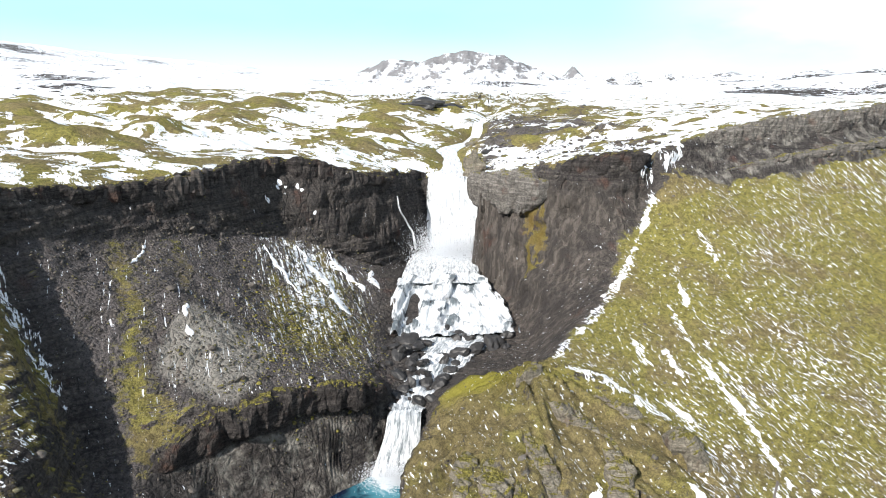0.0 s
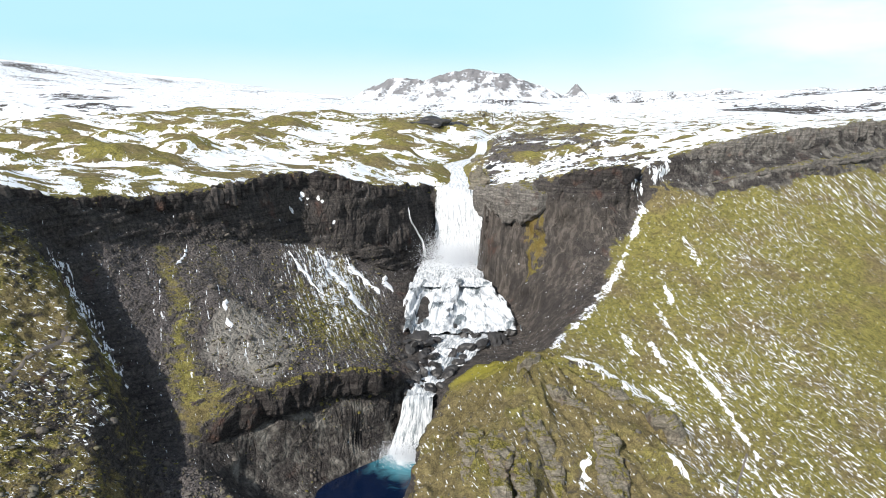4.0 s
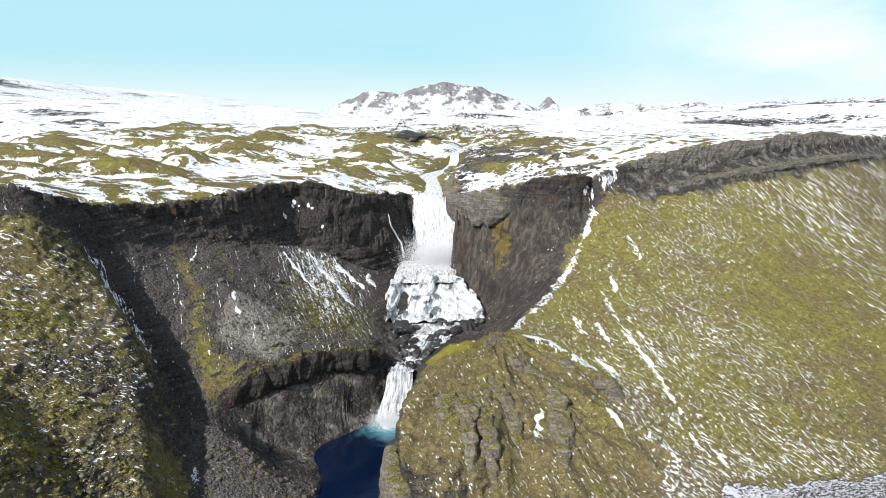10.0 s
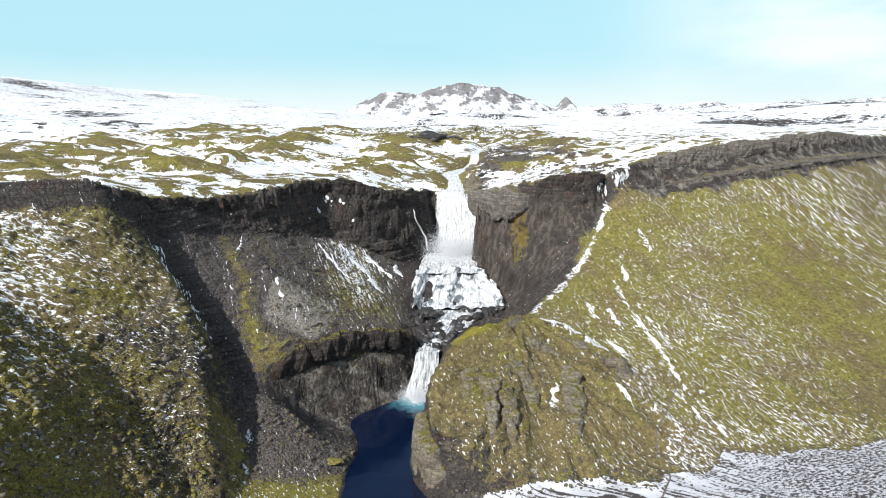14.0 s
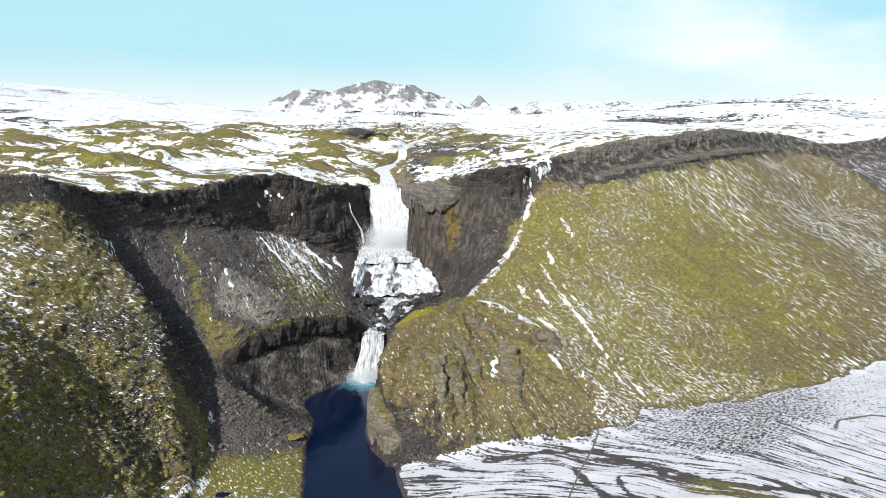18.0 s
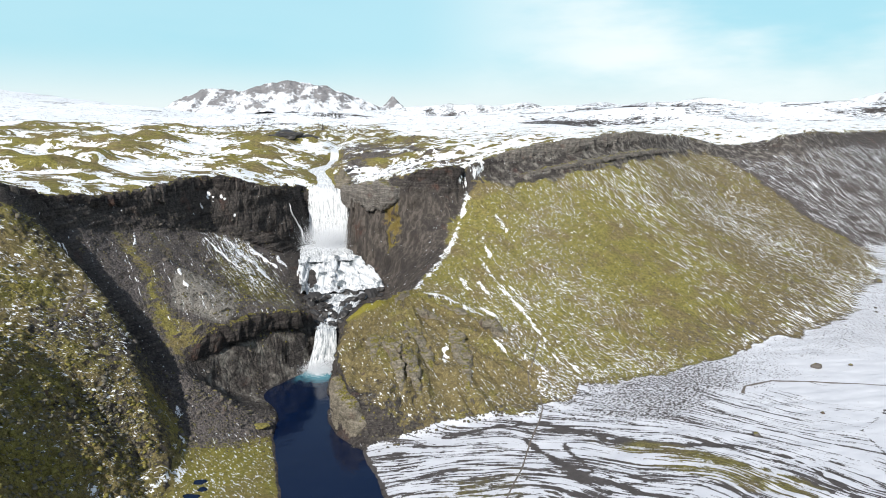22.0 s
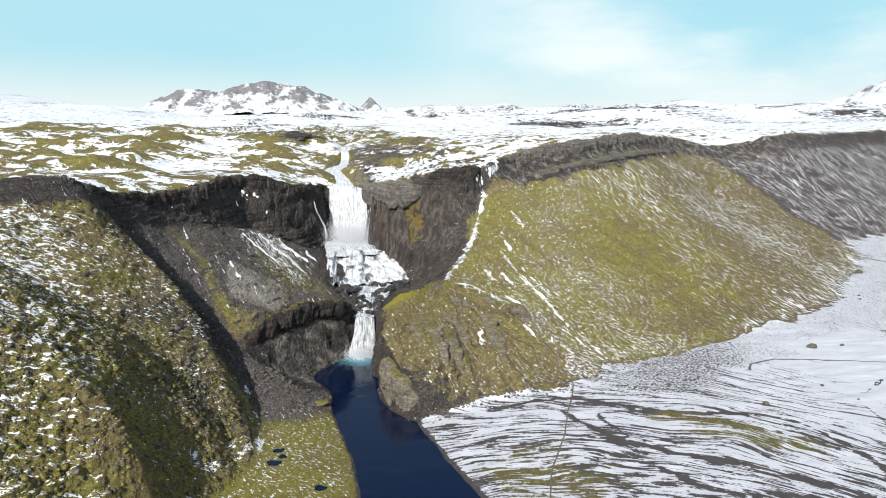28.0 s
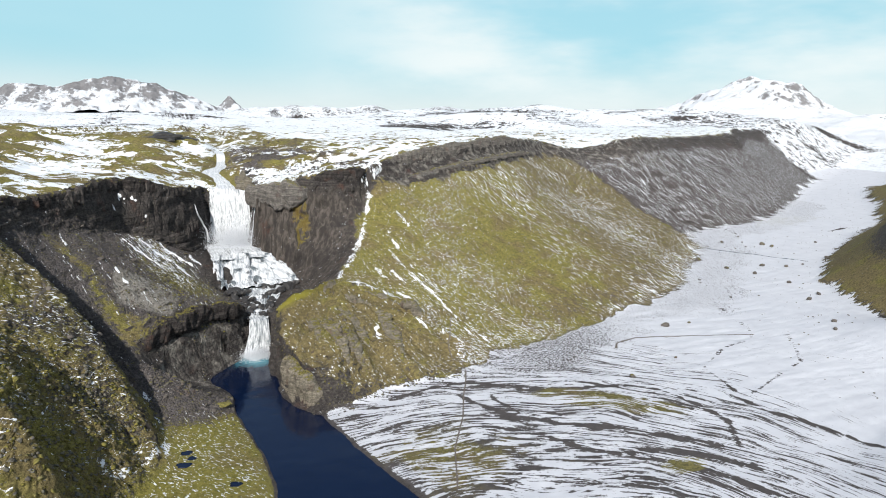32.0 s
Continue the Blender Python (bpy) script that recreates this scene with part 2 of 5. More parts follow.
ridge_next = [(-72, 98, 44), (-60.5, 94.8, 36.9), (-51.5, 95.4, 30.4), (-45.5, 93.6, 25.3), (-39.5, 90.6, 17.4), (-33.6, 87, 8.4)]
ridge_fill = [(-67, 88, 43.4), (-55.5, 86, 34.6), (-48.5, 84, 28), (-42.6, 81.4, 19.4), (-37, 79, 8.6)]
ridge_near = [(-75, 78, 47), (-58, 75, 35.5), (-47, 72.5, 26.6), (-44, 70, 22.8), (-38.5, 68, 12.5)]
ridge_south = [(-130, 30, 56), (-95, 30, 48), (-75, 30, 28), (-60, 30, 8), (-66, -40, 8), (-95, -40, 48)]
scree_cone = [(-28.6, 121, 13.2), (-25.4, 121.2, 11.4), (-21.5, 120.4, 8.8), (-17, 119, 5.6), (-12.2, 119, 2.7)]
gulch = [(-27, 126.6, 9.4), (-23, 127, 5.6), (-19.4, 128, 2.8), (-15.5, 127.6, 1.4)]
scree_edge = [(-24, 104, 4.2), (-17, 104, 2.9), (-12, 108, 2.3)]
moss_flat = [(-22, 96, 2.5), (-16, 92, 2.5), (-20, 80, 2.4), (-14, 74, 2.4), (-24, 72, 2.2)]
plateau_left = [(-130, 190, 60), (-100, 205, 57.5), (-75, 215, 56), (-50, 232, 52.5), (-25, 245, 49), (-10, 262, 48)]
plateau_hills = [(-140, 322, 59), (-93, 300, 60.5), (-62, 292, 55), (-30, 300, 56), (-16, 290, 52)]
plateau_back = [(-140, 449, 63), (-77, 469, 57), (-32, 476, 57.5), (40, 480, 56), (140, 480, 57), (220, 470, 59), (300, 470, 62)]
plateau_dip = [(-120, 260, 54.5), (-80, 258, 53.5), (-45, 265, 51)]
plateau_right = [(20, 225, 46), (34, 222, 49), (50, 228, 52), (70, 240, 55.5), (100, 265, 58), (150, 310, 59), (210, 370, 57)]
plateau_river_right = [(15, 262, 46.5), (16, 285, 50), (20, 305, 52.5), (40, 320, 53), (90, 340, 55)]
river_top = [(20, 420, 53.6), (14, 350, 52), (10, 312, 49.8), (10, 304, 49.4), (9.5, 299, 45.4), (8.5, 284, 44.2), (3, 272, 43.8), (1, 264, 43.4), (4, 252, 42.2), (5, 243, 40.8), (5, 234, 39.2)]
bank_top_left = [(14, 420, 56), (8, 350, 54.5), (4, 312, 52.5), (2.5, 300, 49.5), (0, 284, 47.5), (-4.5, 270, 46.6), (-4.5, 260, 46.3), (-3, 250, 45), (-4, 240, 43.8)]
bank_top_right = [(26, 420, 56), (20, 350, 54), (15, 310, 52.5), (15, 297, 50), (13, 284, 48)]
rock_mound = [(7.5, 266, 47.8), (11, 259, 48.6), (15, 252, 48.2), (17, 246, 47)]
mossy_knob = [(9.6, 245, 44.4), (11.6, 241, 44.0), (12.6, 236, 42.6)]
LINES = [ledge_in, ledge_out, rim_left, foot_left, fall_lip, fall_foot, rim_right, foot_right, wall_bulge, chute, band_foot, slope_mid, slope_low, rim_beyond, foot_beyond, gully_far, plain_edge, plain_far,
         hill_far, plain_mid, plain_near, bank_right, bank_left, bed, headland_edge, headland_top, headland_out, headland_boss, lip_left, lip_left_foot, grey_rib, talus_mid,
         talus_river, river_mid, cascade_edge, cascade_edge_right, bench, gully, gully_bank, ridge_crest, ridge_face, ridge_hollow, ridge_next, ridge_fill, ridge_near, ridge_south, scree_cone, gulch,
         scree_edge, moss_flat, plateau_left, plateau_hills, plateau_back, plateau_dip, plateau_right, plateau_river_right, river_top, bank_top_left, bank_top_right, rock_mound, mossy_knob]

# ---- distance: open country, mountains ----
X0, Y0, NX, NY = -180, -60, 881, 621


def far_height(x, y):
    """The land past the gorge: a plateau to the north with mountains on it, and the valley towards the east."""
    d = np.hypot(x - 20, y - 230)
    z = 54 + 12 * smooth(0, 900, d) + 7 * fbm(x / 260, y / 160, 0.0 * x, 4, 5) + smooth(260, 700, d) * 2 * fbm(x / 120, y / 90, 0.0 * x, 3, 6)
    z = z + smooth(600, 1500, d) * (12 + 16 * smooth(0, 400, x)) * fbm(x / 420, y / 300, 0.3 + 0 * x, 4, 9) + 16 * smooth(150, 500, x) * smooth(420, 900, y) * ridged(x / 330, y / 260, 0 * x, 3, 13)
    # long snowy back to the west
    w = -(x + 0.10 * (y - 300))
    z = z + 118 * smooth(250, 1500, w) * smooth(300, 1300, y + 0.25 * w) + 9 * smooth(100, 260, w) * smooth(200, 420, y)
    # the valley
    axis = np.interp(x, [-400, 40, 140, 250, 370, 540, 700, 1100, 1600], [-500, -100, 60, 150, 235, 330, 440, 640, 860])
    wide = np.interp(x, [-400, 40, 250, 700, 1600], [120, 90, 40, 34, 10])
    off = np.abs(y - axis)
    cut = 1 - smooth(wide, wide + 110, off)
    z = z * (1 - cut) + cut * np.interp(x, [0, 700, 1600], [2.4, 4, 60])
    south = smooth(20, 260, axis - y) * smooth(-60, 200, x)
    return z + south * 8


def main_mountain(x, y):
    crest = np.interp(x, [-660, -560, -490, -400, -300, -190, -90, -40, 70, 180, 260, 340, 430], [40, 112, 142, 166, 160, 194, 203, 196, 168, 132, 100, 78, 40])
    away = np.abs(y - 2820 - 60 * fbm(x / 300, y / 900, 0 * x, 2, 23)) / 430
    ribs = ridged(x / 120, y / 330, 0 * x, 4, 21)
    return 15 + (crest - 15) * np.exp(-away ** 1.25) * (1 + 0.09 * ribs * np.minimum(1, away * 5 + 0.25)) + (6 * fbm(x / 40, y / 60, 0 * x, 4, 8) + 3 * ridged(x / 70, y / 150, 0 * x, 4, 18)) * (crest > 60)


def small_cone(x, y):
    d = np.hypot((x - 418) / 110, (y - 3639) / 260)
    return 20 + 144 * np.exp(-d ** 1.2) + 5 * fbm(x / 35, y / 80, 0 * x, 3, 12) + 2 * ridged(x / 40, y / 90, 0 * x, 3, 19)


def east_mountain(x, y):
    d = np.hypot((x - 1470) / 430, (y - 1200) / 330)
    return 10 + 142 * np.exp(-d ** 1.35) * (1 + 0.20 * ridged(x / 170, y / 170, 0 * x, 4, 31)) + 4 * fbm(x / 50, y / 50, 0 * x, 4, 33)


def solve_land():
    """A smooth sheet through all the lines, from coarse to fine."""
    sheet = None
    for step, rounds in ((16, 500), (8, 300), (4, 220), (2, 160), (1, 110)):
        nx, ny = (NX - 1) // step + 1, (NY - 1) // step + 1
        gx, gy = np.meshgrid(X0 + step * np.arange(nx), Y0 + step * np.arange(ny))
        fixed, total = np.zeros((ny, nx)), np.zeros((ny, nx))
        for line in LINES:
            p = dense(line, min(step, 1) * 0.5)
            i = np.rint((p[:, 0] - X0) / step).astype(int)
            j = np.rint((p[:, 1] - Y0) / step).astype(int)
            ok = (i >= 0) & (i < nx) & (j >= 0) & (j < ny)
            np.add.at(fixed, (j[ok], i[ok]), 1)
            np.add.at(total, (j[ok], i[ok]), p[ok, 2])
        edge = np.zeros((ny, nx), bool)
        edge[0], edge[-1], edge[:, 0], edge[:, -1] = True, True, True, True
        held = fixed > 0
        value = np.where(held, total / np.maximum(fixed, 1), 0)
        border = far_height(gx.astype(float), gy.astype(float))
        value = np.where(edge & ~held, border, value)
        held = held | edge
        if sheet is None:
            sheet = border.copy()
        else:
            cx = np.clip(np.arange(nx) / 2, 0, sheet.shape[1] - 1)
            cy = np.clip(np.arange(ny) / 2, 0, sheet.shape[0] - 1)
            a, b = np.minimum(cx.astype(int), sheet.shape[1] - 2), np.minimum(cy.astype(int), sheet.shape[0] - 2)
            u, v = cx - a, (cy - b)[:, None]
            s = sheet
            sheet = (s[np.ix_(b, a)] * (1 - u) + s[np.ix_(b, a + 1)] * u) * (1 - v) + (s[np.ix_(b + 1, a)] * (1 - u) + s[np.ix_(b + 1, a + 1)] * u) * v
        sheet = np.where(held, value, sheet)
        for _ in range(rounds):
            mean = sheet.copy()
            mean[1:-1, 1:-1] = (sheet[:-2, 1:-1] + sheet[2:, 1:-1] + sheet[1:-1, :-2] + sheet[1:-1, 2:]) / 4
            sheet = np.where(held, value, mean)
    return sheet


LAND = blur(solve_land(), 2)
wall_x, wall_y = np.meshgrid(X0 + np.arange(NX), Y0 + np.arange(NY))
by_wall = blur(((wall_x > -31) & (wall_x < -1) & (wall_y > 120) & (wall_y < 152)).astype(float), 6)
LAND = LAND * (1 - by_wall) + blur(LAND, 5) * by_wall


def sample(grid, x, y):
    u, v = np.clip((x - X0), 0, NX - 1.001), np.clip((y - Y0), 0, NY - 1.001)
    i, j = u.astype(int), v.astype(int)
    u, v = u - i, v - j
    return (grid[j, i] * (1 - u) + grid[j, i + 1] * u) * (1 - v) + (grid[j + 1, i] * (1 - u) + grid[j + 1, i + 1] * u) * v


def height(x, y):
    x, y = np.asarray(x, float), np.asarray(y, float)
    inside = (x > X0) & (x < X0 + NX - 1) & (y > Y0) & (y < Y0 + NY - 1)
    return np.where(inside, sample(LAND, x, y), far_height(x, y))


def area(*lines, soft=3):
    """A mask of the ground inside a closed outline."""
    ring = np.array([(p[0], p[1]) for line in lines for p in line], float)
    gx, gy = np.meshgrid(X0 + np.arange(NX), Y0 + np.arange(NY))
    inside = np.zeros(gx.shape, bool)
    for (ax, ay), (bx, by) in zip(ring, np.roll(ring, -1, axis=0)):
        if ay != by:
            inside ^= ((gy >= ay) != (gy >= by)) & (gx < (bx - ax) * (gy - ay) / (by - ay) + ax)
    return blur(inside.astype(float), soft)


MASK = {
    "plateau": area(rim_left, fall_lip, rim_right, rim_beyond, [(700, 900), (-400, 900), (-400, 20)], soft=1),
    "talus": area(gully_bank, lip_left, talus_river[::-1], foot_left[::-1][2:-4], soft=2),
    "ridge": area(gully, [(-180, -60), (-180, 10)], foot_left[1:4], soft=2),
    "headland": area(headland_edge, [(20, 105), (46, 111), (57, 115), (54, 122), (50, 139), (38, 148), (26, 154), (12, 157)], soft=3),
    "slope": area(chute, [(42, 146), (52, 122)], plain_edge[4:13], gully_far[::-1], band_foot[::-1], soft=2),
    "plain": area(plain_edge, plain_far[::-1], [(180, 40), (180, -60), (45, -60)], bank_right[::-1][:6], soft=9),
    "flat": area(bank_left[7:13], gully[5:12][::-1], soft=2),
    "scree": area(scree_cone, bank_left[5:8], scree_edge[::-1], gully[3:7][::-1], soft=2),
    "channel": area([(-6, 234), (-6.5, 214), (-6, 195), (-5.5, 180), (-3.5, 165), (-1, 150), (6, 150), (10, 164), (15, 175), (22.5, 184), (18, 198), (14, 206), (13, 228)], soft=1),
    "south": area(plain_far, [(700, -60), (200, -60)], soft=4),
    "beyond": area(gully_far, plain_edge[11:], foot_beyond[::-1], soft=3),
}


# ---- materials ----
def rgb(r, g, b):
    return (r, g, b, 1.0)


class Nodes:
    """Short hands for building a node material."""

    def __init__(self, name):
        self.material = bpy.data.materials.new(name)
        self.material.use_nodes = True
        self.tree = self.material.node_tree
        self.shader = self.tree.nodes["Principled BSDF"]

    def node(self, kind, **values):
        n = self.tree.nodes.new(kind)
        for key, value in values.items():
            if key in n.inputs.keys():
                self.put(n.inputs[key], value)
        return n

    def put(self, socket, value):
        if isinstance(value, bpy.types.NodeSocket):
            self.tree.links.new(value, socket)
        else:
            socket.default_value = value

    def place(self, stretch=(1, 1, 1), turn=(0, 0, 0)):
        geo = self.node("ShaderNodeNewGeometry")
        m = self.node("ShaderNodeMapping")
        m.vector_type = "TEXTURE"
        m.inputs["Scale"].default_value = tuple(1 / v for v in stretch)
        m.inputs["Rotation"].default_value = turn
        self.tree.links.new(geo.outputs["Position"], m.inputs["Vector"])
        return m.outputs[0]

    def noise(self, size, detail=4, rough=0.55, stretch=(1, 1, 1), distort=0.0, turn=(0, 0, 0), vector=None):
        n = self.node("ShaderNodeTexNoise", Scale=1.0 / size, Detail=detail, Roughness=rough, Distortion=distort)
        self.tree.links.new(vector or self.place(stretch, turn), n.inputs["Vector"])
        return n.outputs[0]

    def math(self, op, a, b=0.0, c=0.0):
        n = self.node("ShaderNodeMath")
        n.operation = op
        for socket, value in zip(n.inputs, (a, b, c)):
            self.put(socket, value)
        return n.outputs[0]

    def step(self, value, low, high, to_low=0.0, to_high=1.0):
        n = self.node("ShaderNodeMapRange")
        n.interpolation_type = "SMOOTHSTEP"
        for key, v in zip(("Value", "From Min", "From Max", "To Min", "To Max"), (value, low, high, to_low, to_high)):
            self.put(n.inputs[key], v)
        return n.outputs[0]

    def mix(self, amount, a, b):
        n = self.node("ShaderNodeMix")
        n.data_type = "RGBA"
        self.put(n.inputs[0], amount)
        self.put(n.inputs[6], a)
        self.put(n.inputs[7], b)
        return n.outputs[2]

    def attribute(self, name):
        n = self.node("ShaderNodeAttribute")
        n.attribute_name = name
        return n.outputs["Fac"]

    def bump(self, value, distance, strength=1.0, under=None):
        n = self.node("ShaderNodeBump", Height=value, Distance=distance, Strength=strength)
        if under is not None:
            self.tree.links.new(under, n.inputs["Normal"])
        return n.outputs[0]

    def finish(self, colour, roughness=0.9, normal=None, **others):
        self.put(self.shader.inputs["Base Color"], colour)
        self.put(self.shader.inputs["Roughness"], roughness)
        self.put(self.shader.inputs["Specular IOR Level"], others.pop("gloss", 0.25))
        if normal is not None:
            self.tree.links.new(normal, self.shader.inputs["Normal"])
        for key, value in others.items():
            self.put(self.shader.inputs[key.replace("_", " ")], value)
        return self.material


def cracks(n, size, stretch, width):
    """Dark joints between blocks: 1 on the joints, 0 inside."""
    wobble = n.node("ShaderNodeVectorMath")
    wobble.operation = "MULTIPLY_ADD"
    shake = n.node("ShaderNodeTexNoise", Scale=1.2 / size, Detail=3.0)
    at = n.place(stretch)
    n.tree.links.new(at, shake.inputs["Vector"])
    n.tree.links.new(shake.outputs["Color"], wobble.inputs[0])
    wobble.inputs[1].default_value = (size * 0.7,) * 3
    n.tree.links.new(at, wobble.inputs[2])
    v = n.node("ShaderNodeTexVoronoi", Scale=1.0 / size)
    v.feature = "DISTANCE_TO_EDGE"
    n.tree.links.new(wobble.outputs[0], v.inputs["Vector"])
    return n.step(v.outputs["Distance"], 0.0, width, 1.0, 0.0)


def rock_colour(n, veined=0.0):
    """Dark layered basalt and tuff with joints, lighter and rusty beds."""
    beds = n.noise(1.0, 6, 0.65, (0.07, 0.07, 1.3), 0.6)
    blotch = n.noise(8.0, 6, 0.62)
    grain = n.noise(0.6, 7, 0.75)
    patch = n.noise(3.0, 6, 0.7)
    dark = n.mix(n.step(grain, 0.3, 0.7), rgb(0.022, 0.020, 0.021), rgb(0.110, 0.098, 0.090))
    pale = n.mix(n.step(grain, 0.3, 0.7), rgb(0.075, 0.067, 0.060), rgb(0.20, 0.178, 0.155))
    colour = n.mix(n.step(n.math("ADD", n.math("MULTIPLY", beds, 0.6), n.math("MULTIPLY", patch, 0.4)), 0.46, 0.64, 0.0, 0.55), dark, pale)
    strata = n.noise(1.0, 5, 0.7, (0.035, 0.035, 1.9), 0.9)
    colour = n.mix(n.step(strata, 0.50, 0.62, 0.0, 0.6), colour, rgb(0.018, 0.016, 0.017))
    veins = n.noise(1.3, 6, 0.7, (1.0, 1.0, 0.10), 0.4)
    tuff = n.mix(n.step(veins, 0.42, 0.66), rgb(0.055, 0.048, 0.043), rgb(0.135, 0.117, 0.102))
    tuff = n.mix(n.step(n.noise(7.0, 5, 0.6, (1, 1, 0.5)), 0.48, 0.62, 0.0, 0.7), tuff, rgb(0.036, 0.032, 0.031))
    colour = n.mix(veined, colour, tuff)
    rust = n.mix(grain, rgb(0.07, 0.033, 0.024), rgb(0.15, 0.07, 0.05))
    colour = n.mix(n.step(blotch, 0.58, 0.74, 0.0, 0.65), colour, rust)
    joint = n.math("MAXIMUM", cracks(n, 2.4, (1, 1, 0.55), 0.16), n.math("MULTIPLY", cracks(n, 0.8, (1, 1, 1.4), 0.2), 0.6))
    return n.mix(n.math("MULTIPLY", joint, n.math("MULTIPLY", n.math("SUBTRACT", 1.0, veined), 0.36)), colour, rgb(0.014, 0.013, 0.014)), grain, joint


def ground_material():
    n = Nodes("moss_rock_and_snow")
    rock, grain, joint = rock_colour(n, n.attribute("veined"))
    tone = n.step(n.math("ADD", n.attribute("tone"), n.math("MULTIPLY", n.math("SUBTRACT", n.noise(3.0, 5, 0.6), 0.5), 0.9)), 0.35, 0.6)
    rock = n.mix(tone, rock, n.mix(grain, rgb(0.15, 0.14, 0.122), rgb(0.33, 0.312, 0.28)))
    # scree
    gravel = n.noise(0.42, 5, 0.85)
    scree = n.mix(n.step(gravel, 0.36, 0.66), rgb(0.028, 0.026, 0.028), rgb(0.19, 0.17, 0.165))
    colour = n.mix(n.attribute("scree"), rock, scree)
    # moss and thin grass
    tuft = n.math("ADD", n.math("MULTIPLY", n.noise(0.24, 6, 0.85), 0.6), n.math("MULTIPLY", n.noise(0.9, 5, 0.75), 0.4))
    drift = n.noise(9.0, 5, 0.6)
    moss = n.mix(n.step(tuft, 0.40, 0.60), rgb(0.066, 0.060, 0.017), rgb(0.262, 0.236, 0.066))
    moss = n.mix(n.step(n.math("ADD", drift, n.math("MULTIPLY", n.attribute("brown"), 0.16)), 0.44, 0.66, 0.0, 0.85), moss, n.mix(n.step(tuft, 0.36, 0.64), rgb(0.050, 0.038, 0.019), rgb(0.245, 0.195, 0.098)))
    bright = n.mix(tuft, rgb(0.10, 0.105, 0.008), rgb(0.31, 0.28, 0.025))
    moss = n.mix(n.attribute("bright"), moss, bright)
    ochre = n.attribute("ochre")
    moss = n.mix(ochre, moss, n.mix(tuft, rgb(0.06, 0.042, 0.014), rgb(0.18, 0.125, 0.03)))
    patch = n.math("ADD", n.noise(1.7, 8, 0.80), n.math("MULTIPLY", n.math("SUBTRACT", n.attribute("moss"), 0.5), 0.75))
    green = n.step(patch, 0.44, 0.60)
    colour = n.mix(green, colour, moss)
    # sand of the plain
    sand = n.mix(n.noise(2.0, 6, 0.7), rgb(0.035, 0.032, 0.033), rgb(0.12, 0.11, 0.108))
    plain = n.step(n.math("ADD", n.attribute("plain"), n.math("MULTIPLY", n.math("SUBTRACT", n.noise(1.6, 7, 0.8), 0.5), 1.5)), 0.36, 0.60)
    green_plain = n.step(n.math("ADD", n.noise(9, 6, 0.6), n.attribute("moss")), 0.66, 0.9, 0.0, 0.8)
    colour = n.mix(plain, colour, n.mix(green_plain, sand, moss))
    # snow: in flecks on slopes, in drifts on the plateau, in bands on the plain
    fleck = n.noise(0.40, 4, 0.62, (0.40, 1.0, 0.12), 0.25, (0, 0, -0.92))
    broad = n.noise(0.66, 4, 0.60, (0.30, 1.0, 0.08), 0.2, (0, 0, -1.0))
    coarse = n.attribute("coarse")
    fleck = n.math("ADD", n.math("MULTIPLY", fleck, n.math("SUBTRACT", 1.0, coarse)), n.math("MULTIPLY", broad, coarse))
    clump = n.noise(5.0, 3, 0.6, (0.5, 1, 0.5), 0.3, (0, 0, -0.95))
    fleck = n.math("ADD", fleck, n.math("MULTIPLY", n.math("SUBTRACT", clump, 0.5), 0.12))
    rows = n.noise(0.55, 5, 0.70, (0.09, 1.0, 0.06), 0.5, (0, 0, -1.12))
    streaky = n.attribute("streaky")
    shelf = n.noise(0.48, 5, 0.66, (0.36, 1.0, 0.4), 0.7, (0, 0, 0.25))
    ridge = n.attribute("ridge")
    fleck = n.math("ADD", n.math("MULTIPLY", fleck, n.math("SUBTRACT", 1.0, ridge)), n.math("MULTIPLY", shelf, ridge))
    fleck = n.math("ADD", n.math("MULTIPLY", fleck, n.math("SUBTRACT", 1.0, streaky)), n.math("MULTIPLY", rows, streaky))
    veins = n.noise(9.0, 5, 0.58, (0.8, 1.0, 1.0), 0.8, (0, 0, 0.5))
    network = n.math("MULTIPLY", n.math("SUBTRACT", 0.07, n.math("ABSOLUTE", n.math("SUBTRACT", veins, 0.5))), 1.6)
    drifts = n.math("ADD", n.noise(11.0, 7, 0.62, (0.72, 1.1, 1.0), 1.6, (0, 0, 0.12)), network)
    # long bands that curve over the valley floor
    lines = n.node("ShaderNodeCombineXYZ", X=n.math("MULTIPLY", n.attribute("along"), 0.11), Y=n.attribute("across"))
    wide_band = n.noise(3.2, 4, 0.6, vector=lines.outputs[0], distort=0.6)
    thin_band = n.noise(0.78, 5, 0.62, vector=lines.outputs[0], distort=0.5)
    field = n.math("ADD", n.math("ADD", n.math("MULTIPLY", wide_band, 0.32), n.math("MULTIPLY", thin_band, 0.54)), n.math("MULTIPLY", n.noise(0.8, 5, 0.7), 0.15))
    speckle = n.attribute("speckle")
    grit = n.noise(0.42, 5, 0.75, (0.5, 1.0, 1.0), 0.3, (0, 0, 0.4))
    field = n.math("ADD", n.math("MULTIPLY", field, n.math("SUBTRACT", 1.0, speckle)), n.math("MULTIPLY", grit, speckle))
    plateau = n.attribute("plateau")
    lean = n.math("ADD", n.math("MULTIPLY", drifts, 0.74), n.math("MULTIPLY", fleck, 0.26))
    pattern = n.math("ADD", n.math("MULTIPLY", lean, plateau), n.math("MULTIPLY", fleck, n.math("SUBTRACT", 1.0, plateau)))
    pattern = n.math("ADD", n.math("MULTIPLY", pattern, n.math("SUBTRACT", 1.0, plain)), n.math("MULTIPLY", field, plain))
    pattern = n.math("ADD", n.math("MULTIPLY", n.math("SUBTRACT", pattern, 0.5), 1.5), 0.5)
